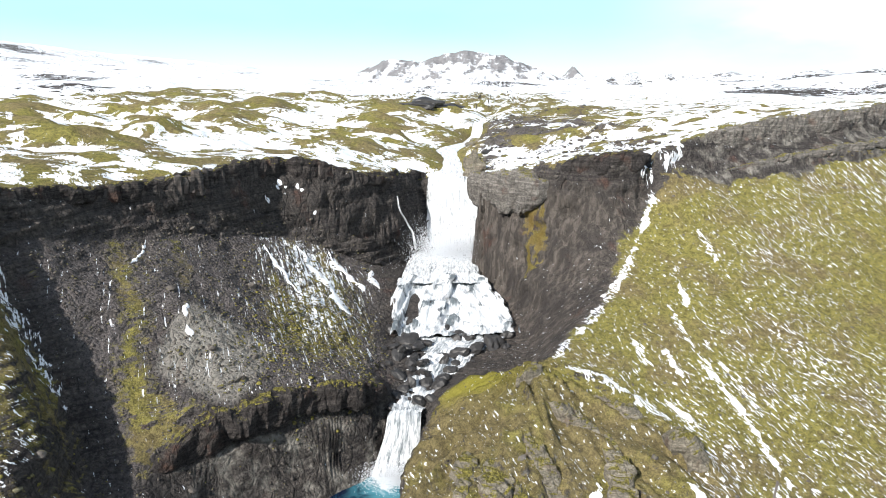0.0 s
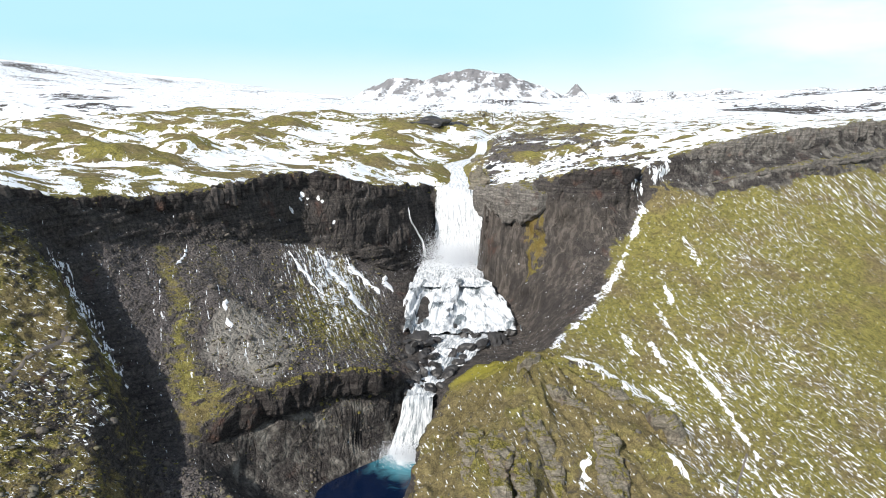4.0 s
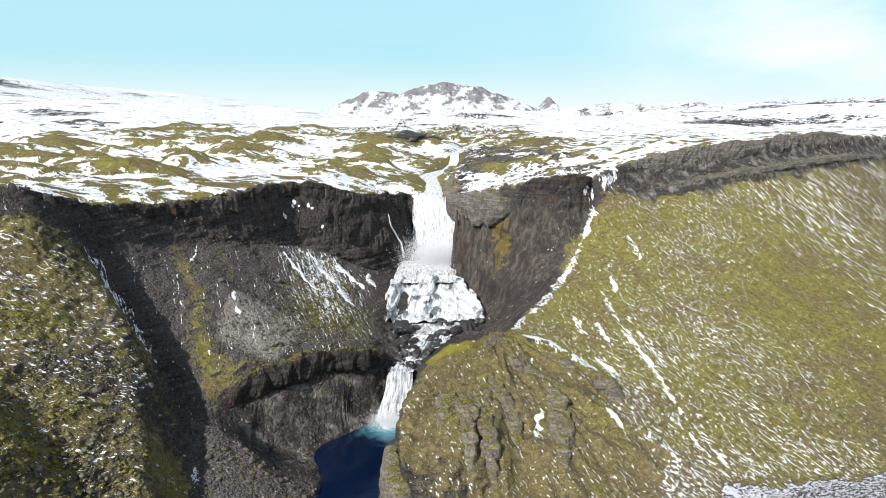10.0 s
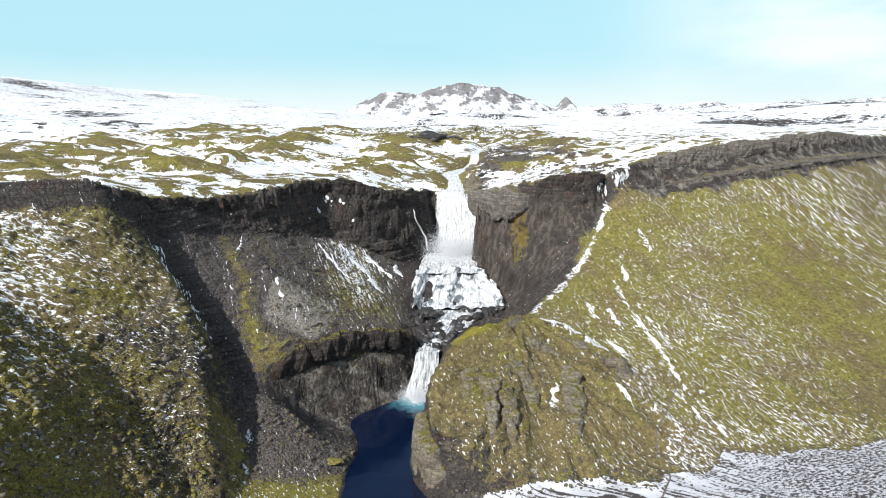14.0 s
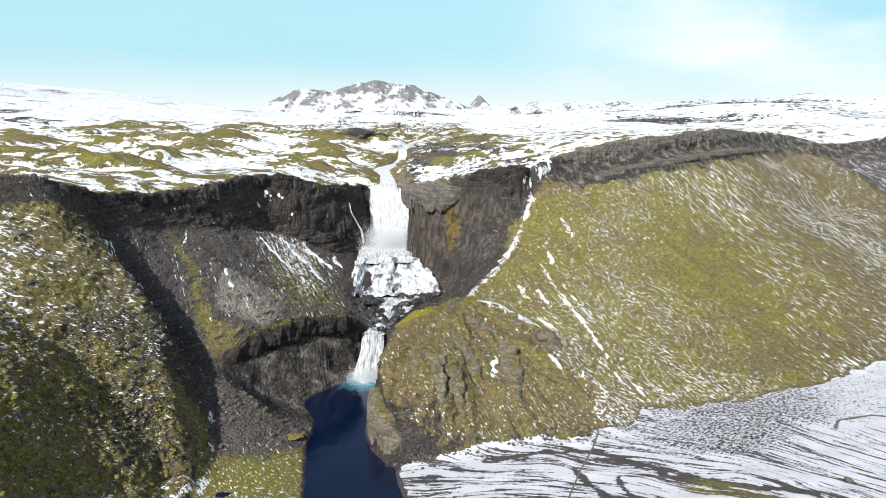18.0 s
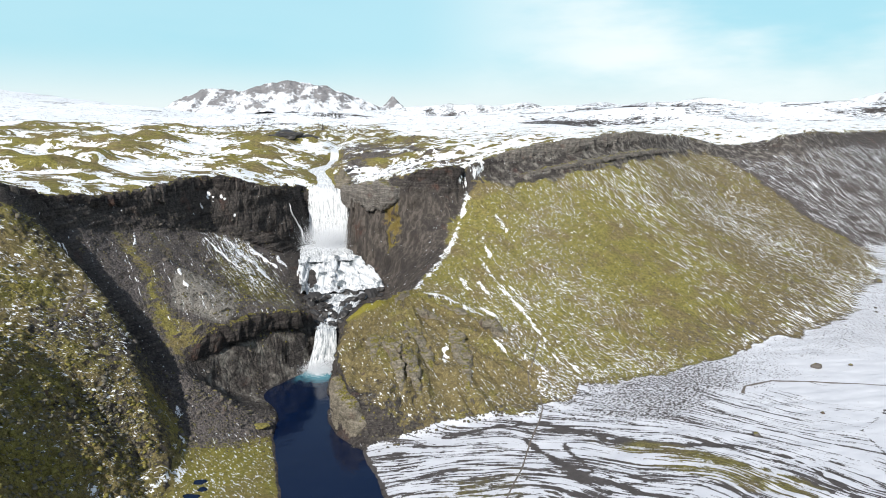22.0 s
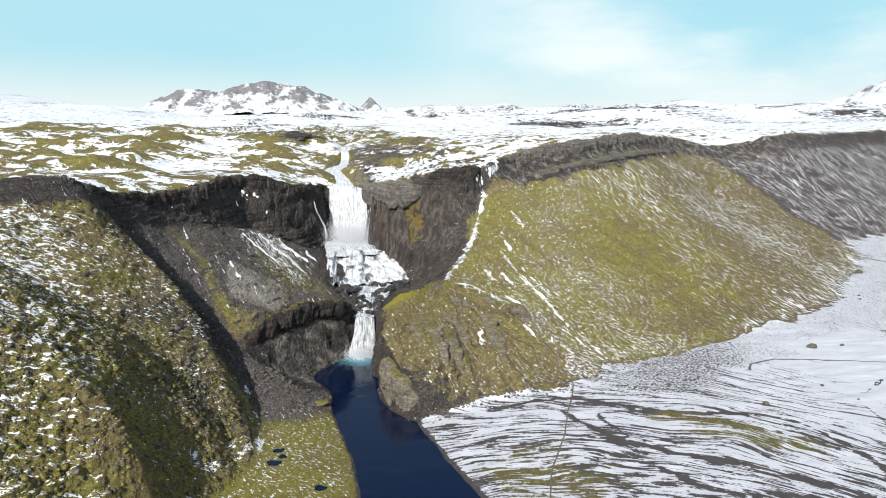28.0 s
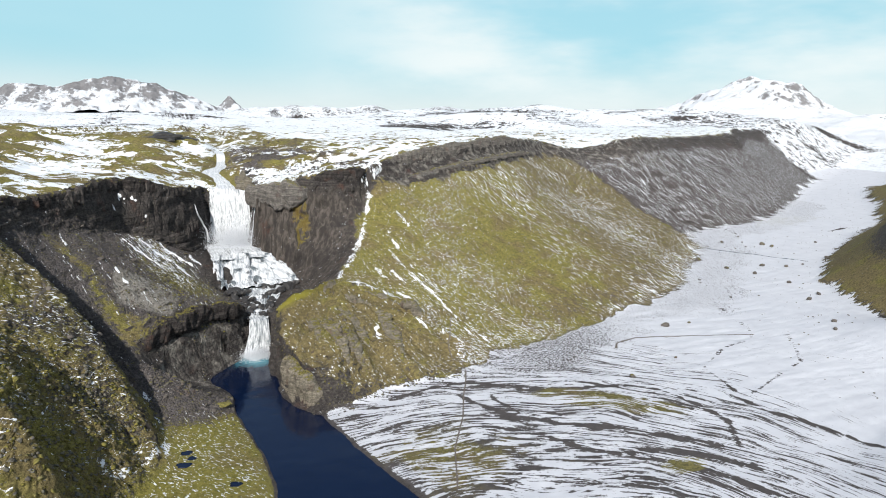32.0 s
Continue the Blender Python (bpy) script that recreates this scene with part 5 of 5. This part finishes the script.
colonnade(rim_left[3:12], 0.2, 0.5, (3.0, 6.5), 1.3, 1)

# ---- overhanging brows of the cliffs, and layered ribs that stand out of the headland ----
def outcrop_material(name, low, high, moss_from):
    """Layered rough rock, mossy on its flat tops."""
    n = Nodes(name)
    geo = n.node("ShaderNodeNewGeometry")
    up = n.node("ShaderNodeSeparateXYZ")
    n.tree.links.new(geo.outputs["Normal"], up.inputs[0])
    grain = n.noise(0.45, 6, 0.75)
    beds = n.noise(0.7, 5, 0.65, (0.10, 0.10, 1.4), 0.8)
    mid = tuple((a + b) / 2 for a, b in zip(low, high))
    colour = n.mix(n.step(grain, 0.3, 0.7), rgb(*low), rgb(*mid))
    colour = n.mix(n.step(beds, 0.45, 0.62, 0.0, 0.8), colour, n.mix(grain, rgb(*mid), rgb(*high)))
    colour = n.mix(n.step(n.noise(4.0, 5, 0.65), 0.55, 0.7, 0.0, 0.5), colour, n.mix(grain, rgb(0.07, 0.036, 0.026), rgb(0.16, 0.085, 0.06)))
    joint = n.math("MAXIMUM", cracks(n, 1.7, (1, 1, 0.7), 0.10), n.math("MULTIPLY", cracks(n, 0.6, (1, 1, 1.6), 0.14), 0.7))
    colour = n.mix(n.math("MULTIPLY", joint, 0.5), colour, rgb(*(0.3 * v for v in low)))
    tuft = n.noise(0.3, 5, 0.8)
    green = n.step(n.math("ADD", n.math("MULTIPLY", up.outputs[2], 0.45), n.noise(1.6, 6, 0.7)), moss_from, moss_from + 0.12)
    colour = n.mix(green, colour, n.mix(n.step(tuft, 0.38, 0.62), rgb(0.05, 0.045, 0.012), rgb(0.24, 0.21, 0.05)))
    return n.finish(colour, 0.94, n.bump(n.math("SUBTRACT", n.noise(0.25, 6, 0.78), n.math("MULTIPLY", joint, 0.6)), 0.25, 0.9))


DARK_BROW = outcrop_material("dark_brow", (0.014, 0.012, 0.013), (0.095, 0.084, 0.077), 0.86)
GREY_BROW = outcrop_material("grey_brow", (0.085, 0.078, 0.072), (0.32, 0.295, 0.265), 0.86)
RIB = outcrop_material("layered_rib", (0.105, 0.093, 0.072), (0.36, 0.325, 0.26), 0.82)


def brow(name, line, out, tall, seed, label, material, beds=0.15, step=0.4, around=26, lump=0.32, ends=0.22, shift=0.0, kind="structure"):
    """A rough long mass of rock along a line on its top, bulging to both sides."""
    p = np.array(line, float)
    n = max(8, int(np.linalg.norm(np.diff(p, axis=0), axis=1).sum() / step))
    p = curve(line, n)
    d = np.gradient(p, axis=0)
    side = np.stack([d[:, 1], -d[:, 0], 0 * d[:, 0]], 1)
    side = side / np.linalg.norm(side, axis=1, keepdims=True)
    k = np.arange(n) * step
    t = np.linspace(0, 1, n)
    size = np.clip(np.minimum(t, 1 - t) / ends, 0.03, 1) ** 0.6
    wide = out * size * (1 + 0.45 * fbm(k / (2.2 * out), 0 * k, 0 * k + seed, 3, 131))
    high = tall * size * (1 + 0.25 * fbm(k / (1.6 * tall), 0 * k, 0 * k + seed, 3, 132))
    a = np.linspace(0, 2 * np.pi, around, endpoint=False)
    ca, sa = (np.sign(f) * np.abs(f) ** 0.65 for f in (np.cos(a), np.sin(a)))
    away = side[:, None] * ca[None, :, None] + np.array([0, 0, 1.0]) * sa[None, :, None]
    q = p[:, None] + side[:, None] * (wide[:, None] * ca + shift)[..., None] + np.array([0, 0, 1.0]) * (0.5 * high[:, None] * sa - 0.5 * tall)[..., None]
    r = min(out, tall / 2)
    x, y, z = q[..., 0], q[..., 1], q[..., 2]
    leaf = z / 0.75 + 0.8 * fbm(x / 5, y / 5, 0 * z, 2, 133 + seed)
    push = lump * r * fbm(x / (1.4 * r), y / (1.4 * r), z / (1.4 * r), 4, 134 + seed) + 0.16 * r * ridged(x / (0.8 * r), y / (0.8 * r), z / (1.2 * r), 3, 135 + seed) + beds * (leaf - np.floor(leaf) - 0.5)
    q = q + away * (push * size[:, None])[..., None]
    me = mesh_from_grid(name, q, material=material, closed=True)
    me.polygons.foreach_set("use_smooth", np.zeros(len(me.polygons), bool))
    return tagged(new(name, me), label, "cliff" if kind else "rock", kind=kind)


def on_ground(line, lift):
    return [(x, y, drop(x, y)[0].z + lift) for x, y in line]


brow("cliff_overhang", [(x, y, z + 0.3) for x, y, z in rim_left[3:8]], 1.3, 3.4, 1, "dark overhanging basalt rim above the scree slope", DARK_BROW)
brow("cliff_overhang", [(x, y, z + 0.3) for x, y, z in rim_left[7:13]], 1.5, 4.0, 2, "dark overhanging basalt rim above the scree slope", DARK_BROW)
brow("cliff_bulge", [(12.4, 228, 42.2), (13, 221, 43), (16.4, 213, 43.8), (21, 206.6, 44.6), (26.4, 202.2, 45.4), (30.5, 202.4, 46.4)], 2.7, 8.0, 3, "bulging grey rock mass beside the upper waterfall", GREY_BROW, lump=0.4)
brow("cliff_overhang", [(29, 204, 48), (33.5, 202, 48.9), (38, 201, 49.8), (43, 200.6, 50.4), (48, 201.2, 51), (52.4, 204, 52)], 1.3, 4.6, 4, "rusty overhanging rim of the dark gorge wall", DARK_BROW)
brow("cliff_overhang", [(-29.4, 125.6, 16.4), (-26, 129.9, 18), (-21, 135.7, 19.2), (-14, 141.2, 19.8), (-6.4, 147.6, 18.4), (-3, 152.4, 16.4), (-1.6, 157, 14.8)], 1.5, 4.6, 5, "dark overhanging brow of lumpy rock above layered tuff", DARK_BROW, lump=0.45)
brow("cliff_rim", [(x, y, z + 0.2) for x, y, z in rim_right[6:13]], 1.1, 5.2, 6, "long grey layered rock rim along the top of the slope", GREY_BROW, 0.3, 0.55, 22)
brow("cliff_ledge", [(x, y, z + 0.4) for x, y, z in ledge_out[:6]], 1.2, 2.2, 7, "lower rocky ledge under the long grey rim", GREY_BROW, 0.2, 0.55, 18)
brow("headland_cliff", [(4.8, 124, 10.4), (4.7, 117, 10.4), (5.6, 111.4, 9.8), (8.2, 107.8, 8.6), (11.4, 106.4, 6.4)], 1.7, 9.0, 8, "rough brown cliff at the water's edge below the headland", RIB, lump=0.4)
for k, (line, wide, tall) in enumerate([([(17, 131.5), (17.7, 124.3), (18, 118), (18.1, 112)], 1.9, 3.0), ([(20.4, 127.4), (21.3, 120), (21.9, 114.5), (22.2, 110.6)], 1.2, 2.6), ([(21.4, 136), (24, 130.4), (26, 126.4), (26.6, 122)], 1.2, 2.4),
                                        ([(34, 140), (34.8, 131), (34.8, 123), (33.6, 115)], 1.6, 3.0), ([(25.4, 142), (29, 140.8), (33, 138.8)], 1.3, 2.4), ([(21.4, 149.6), (24.6, 147.4)], 1.7, 2.8), ([(32.4, 147), (37, 145.2), (41.4, 143.2)], 1.2, 2.0),
                                        ([(42.4, 141.4), (45.6, 139), (48.4, 136.8)], 1.8, 3.6), ([(13.4, 133), (13.6, 127), (12.6, 120)], 1.2, 2.2)]):
    ob = brow("rock_rib", on_ground(line, 0.42 * tall), wide, tall, 20 + k, "layered brown rock rib standing out of the mossy headland", RIB, 0.30, 0.3, 20, 0.42, 0.3, kind="")
    tagged(ob, "layered brown rock rib standing out of the mossy headland", "rock", "rock ribs of the headland")

# ---- snow that lies in streaks and patches ----
STREAKS = [([(53.6, 178), (53.5, 171.8)], 0.7), ([(55.2, 154), (56.6, 150.6), (58.6, 144.3)], 0.55), ([(56.4, 159), (58, 155.4)], 0.5), ([(47.6, 158.6), (49.2, 155)], 0.7), ([(46, 150), (48.6, 146.6)], 0.8),
           ([(44, 132.4), (46.6, 129)], 0.9), ([(60, 132.4), (62.4, 127)], 0.6), ([(31.4, 129.5), (30.6, 126)], 0.8)]
for k, (line, wide) in enumerate(STREAKS):
    ribbon("snow_streak", line, wide, SNOW, "narrow streak of old snow down the mossy slope", "snow", 0.10, 0.75, k, step=0.3, group="snow streaks on the slope")
for k, (line, wide) in enumerate([([(-27.6, 192.4), (-23, 187.6), (-15.4, 180.4), (-11, 178)], 1.6), ([(-22, 197.4), (-18.4, 195), (-12.4, 191)], 1.9), ([(-13.4, 201.4), (-11.8, 199), (-9.4, 195)], 1.7), ([(-32.6, 184.8), (-28, 180.4), (-22, 175)], 0.9)]):
    ribbon("snow_streak", line, wide, SNOW, "slanting streak of old snow on the dark scree", "snow", 0.22, 0.6, 40 + k, group="snow streaks on the scree")
for k, (line, wide) in enumerate([([(-33.9, 150), (-32.8, 147.4)], 0.9), ([(-31.9, 146.3), (-30.9, 144.9)], 1.1), ([(-47, 163), (-45.4, 157), (-45, 154)], 0.7)]):
    ribbon("snow_patch", line, wide, SNOW, "small patch of old snow on grey rock", "snow", 0.14, 0.3, 60 + k, step=0.3, group="snow patches on the rock")
for k in range(9):
    x, y, z = [(-35.5, 193.5, 40.8), (-34.6, 194.5, 40), (-33.1, 198.3, 43.4), (-32.5, 198.2, 41), (-31.6, 198.6, 42.6), (-29.2, 200.2, 42.2), (-28.5, 200.6, 41.2), (-33.6, 197.5, 42.2), (-26.5, 201, 36)][k]
    hit, normal, _, _ = LAND_TREE.find_nearest(Vector((x, y, z)))
    ob = new("snow_patch", stone_mesh("snow_patch", 70 + k, 2, 0.4, 0.5, SNOW))
    ob.matrix_world = Matrix.Translation(hit) @ normal.to_track_quat("Z", "Y").to_matrix().to_4x4() @ Matrix.Diagonal((1.0, 1.8 - 0.1 * k, 0.7, 1))
    tagged(ob, "patch of snow clinging to a dark cliff ledge", "snow", "snow patches on the cliff")

# ---- footpath ----
ribbon("footpath", [(58.5, 138), (55.3, 132.3), (53.5, 128), (50.8, 124.4), (50, 119.2), (51.3, 116), (50.4, 111.3), (48.2, 107), (45.5, 102.1), (42.9, 97.8), (38, 88), (29.9, 75.5), (24, 62)],
       0.34, PATHWAY, "narrow trodden gravel footpath down to the valley floor", "path", 0.05, 0.12, 5, "structure", taper=False)
ribbon("footpath", [(-46.8, 124), (-46.4, 121), (-47.6, 116), (-47.4, 111), (-48, 107)], 0.5, PATHWAY, "faint narrow footpath on the mossy ridge", "path", 0.04, 0.12, 6, "structure", taper=False)

# ---- small water ----
for k, (x, y, r) in enumerate([(-21.6, 93.6, 0.9), (-22.3, 89.0, 1.0), (-13.9, 78.8, 0.8), (-20.6, 91.2, 0.6)]):
    hit, _ = drop(x, y)
    bm = bmesh.new()
    ring = [bm.verts.new((r * 1.3 * (1 + 0.25 * math.sin(3 * a + k)) * math.cos(a), r * (1 + 0.2 * math.cos(2 * a + k)) * math.sin(a), 0.0)) for a in (2 * math.pi * i / 28 for i in range(28))]
    rim = [bm.verts.new((v.co.x * 1.15, v.co.y * 1.15, -0.25)) for v in ring]
    bm.faces.new(ring)
    for i in range(28):
        bm.faces.new((ring[i - 1], rim[i - 1], rim[i], ring[i]))
    me = bpy.data.meshes.new("pond")
    bm.to_mesh(me)
    bm.free()
    me.materials.append(POOL)
    ob = new("pond", me)
    ob.location = (hit.x, hit.y, hit.z + 0.12)
    tagged(ob, "small dark pond in the yellow moss", "pond", "ponds in the moss")
flow("side_trickle", [(-9.0, 220, 37), (-8.4, 219, 34), (-7.0, 220.5, 30.5), (-5.4, 222, 27), (-4.6, 223, 22)], [(-8.6, 219.8, 37), (-7.9, 218.8, 34), (-6.4, 220.2, 30.5), (-4.7, 221.7, 27), (-3.8, 222.6, 22)],
     6, 40, 0.1, 0.12, 0.05, 0.05, 9, "thin white trickle running down the cliff beside the fall")

# ---- stones ----
single_stones("boulder", places(Z["scree"] * dry, 90, 3), sizes_for(90, 0.3, 1.2, 4), STONES, "dark angular boulder on the scree cone", "boulder", "boulders on the scree cone")
single_stones("boulder", places(Z["channel"], 80, 5, (-5, 20, 152, 186)), sizes_for(80, 1.0, 3.2, 6, 2), BLACKS, "black wet boulder in the white water", "boulder", "boulders in the rapids")
single_stones("boulder", places(Z["talus"], 50, 7), sizes_for(50, 0.5, 1.7, 8), STONES, "dark angular boulder on the scree slope", "boulder", "boulders on the scree slope")
single_stones("boulder", places(Z["ridge"] * dry, 40, 9, (-70, -28, 66, 130)), sizes_for(40, 0.5, 1.6, 10), STONES, "grey boulder half sunk in moss", "boulder", "boulders on the ridge")
single_stones("boulder", places(Z["headland"], 16, 11), sizes_for(16, 0.4, 1.2, 12), STONES, "brown rock standing out of the mossy headland", "boulder", "rocks on the headland")
single_stones("boulder", places(Z["plain"], 35, 13, (80, 330, 90, 300)), sizes_for(35, 0.8, 2.6, 14, 2), STONES, "dark boulder on the snowy valley floor", "boulder", "boulders on the valley floor")
joined_stones("scree_stones", places(Z["scree"] * dry + 0.4 * Z["talus"] * np.clip(1.1 - Z["moss"], 0, 1) + 0.05 * Z["rubble"], 13000, 15), sizes_for(13000, 0.12, 0.6, 16), PEBBLES, 17, "dark loose stones covering the scree", "stones")
joined_stones("ridge_stones", places(Z["ridge"] * dry * (0.04 + np.clip(3 * fbm(ground_points[..., 0] / 8, ground_points[..., 1] / 8, 0 * ground_points[..., 0], 3, 5) - 0.25, 0, 1.2)), 9000, 18, (-78, -26, 60, 132)),
              sizes_for(9000, 0.12, 0.6, 19, 2.6), SLABS, 20, "flat grey-green slabs of stone stepping down the ridge", "stones", 0.35, SLABROCK)
joined_stones("ridge_slabs", places(Z["ridge"] * dry * (1 - smooth(98, 112, ground_points[..., 1])) * (0.25 + np.clip(2 * fbm(ground_points[..., 0] / 9, ground_points[..., 1] / 9, 0 * ground_points[..., 0], 3, 6) + 0.3, 0, 1.2)), 4500, 58, (-78, -30, 56, 112)),
              sizes_for(4500, 0.25, 1.1, 59, 2.2), SLABS, 60, "overlapping grey-green rock slabs on the lower ridge", "stones", 0.55, SLABROCK)
joined_stones("headland_stones", places(Z["headland"] * (0.1 + Z["steep"]), 900, 21), sizes_for(900, 0.12, 0.55, 22), SLABS, 23, "brown stones and slabs on the headland", "stones", 0.7, SLABROCK)
joined_stones("plateau_stones", places(Z["rubble"], 3500, 24), sizes_for(3500, 0.3, 1.6, 25), PEBBLES, 26, "grey rubble beside the river on the plateau", "stones")
joined_stones("slope_stones", places(Z["slope"] + 0.3 * Z["plain"] * smooth(120, 160, ground_points[..., 0]), 2500, 27), sizes_for(2500, 0.15, 0.7, 28), PEBBLES, 29, "scattered small stones on the mossy slope", "stones")
joined_stones("cliff_foot_stones", places(np.exp(-(line_distance(plain_edge[:5], ground_points[..., 0], ground_points[..., 1]) / 3) ** 2) + np.exp(-(line_distance(bank_left[3:9], ground_points[..., 0], ground_points[..., 1]) / 1.5) ** 2) * dry, 500, 30),
              sizes_for(500, 0.15, 0.8, 31), PEBBLES, 32, "stones along the water's edge", "stones")

for k, (x, y, s) in enumerate([(-0.6, 177.5, 4.2), (1.6, 176, 3.4), (3.2, 178.4, 2.8), (10, 175, 4.8), (13.4, 176.4, 4.0), (16.6, 179, 3.8), (18.4, 180.4, 2.6), (4.4, 165, 3.0), (3.0, 168.4, 2.4), (-1.4, 171.6, 3.0), (7.2, 170.4, 3.2), (2.2, 160, 2.4)]):
    ob = new("boulder", BLACKS[k % len(BLACKS)])
    ob.matrix_world = Matrix.LocRotScale(Vector((x, y, float(height(x, y)) + 0.9)), Euler((0.2, 0.1 * k, k)), Vector((s, s * 0.8, s * 0.75)))
    tagged(ob, "large black wet boulder at the foot of the cascade", "boulder", "large boulders in the rapids")

# ---- single rocks ----
for k, (x, y, z, w, h, label) in enumerate([(16.2, 248.6, 44.6, 6.2, 7.0, "black rock stack beside the plateau river"), (12.2, 260, 46, 9.5, 6.0, "broad mossy rock beside the plateau river"),
                                            (10.6, 235, 42.8, 5.2, 10.5, "tall mossy rock knob at the brink of the upper waterfall"), (-15, 338, 56.5, 16, 7, "dark rock outcrop on the snowy plateau"), (-4, 343, 56, 9, 4, "dark rock outcrop on the snowy plateau")]):
    ob = new("rock", stone_mesh("rock", 91 + k, 4, 0.8, 0.7, RIB if k in (1, 2) else WETROCK))
    ob.matrix_world = Matrix.LocRotScale(Vector((x, y, z)), Euler((0, 0, 0 if k > 2 else k + 1)), Vector((w, w * 0.8, h)))
    tagged(ob, label, "rock")
hit, _ = drop(-12.1, 112.7)
ob = new("moss_hummock", stone_mesh("moss_hummock", 120, 3, 0.5, 0.4, SLABROCK))
ob.matrix_world = Matrix.LocRotScale(hit + Vector((0, 0, 0.2)), None, Vector((3.2, 2.2, 1.6)))
tagged(ob, "yellow-green moss hummock at the water's edge", "moss")

# ---- moss cushions, and marks on the valley floor ----
gx, gy = ground_points[..., 0], ground_points[..., 1]
joined_stones("moss_cushions", places(Z["talus"] * np.exp(-(((gx + 17) / 9) ** 2 + ((gy - 166) / 17) ** 2)) + 0.01 * Z["ridge"] * dry, 3400, 50, (-75, 0, 64, 200)), sizes_for(3400, 0.2, 0.75, 51, 2), SLABS, 52,
              "olive moss cushions on the scree and the ridge", "moss", 0.7, SLABROCK)
ribbon("stream", [(251, 219), (258, 207), (263, 200), (268, 188), (274, 176)], 1.2, POOL, "thin dark stream across the snowy valley floor", "stream", 0.06, 0.3, 7, "structure", step=1.5, taper=False)
ribbon("wheel_track", [(100.8, 110.8), (104, 114.5), (113, 116.4), (128.7, 112.5), (142, 108), (151, 104)], 0.7, PATHWAY, "old wheel track curving over the valley floor", "track", 0.05, 0.2, 8, "structure", step=1.0, taper=False)
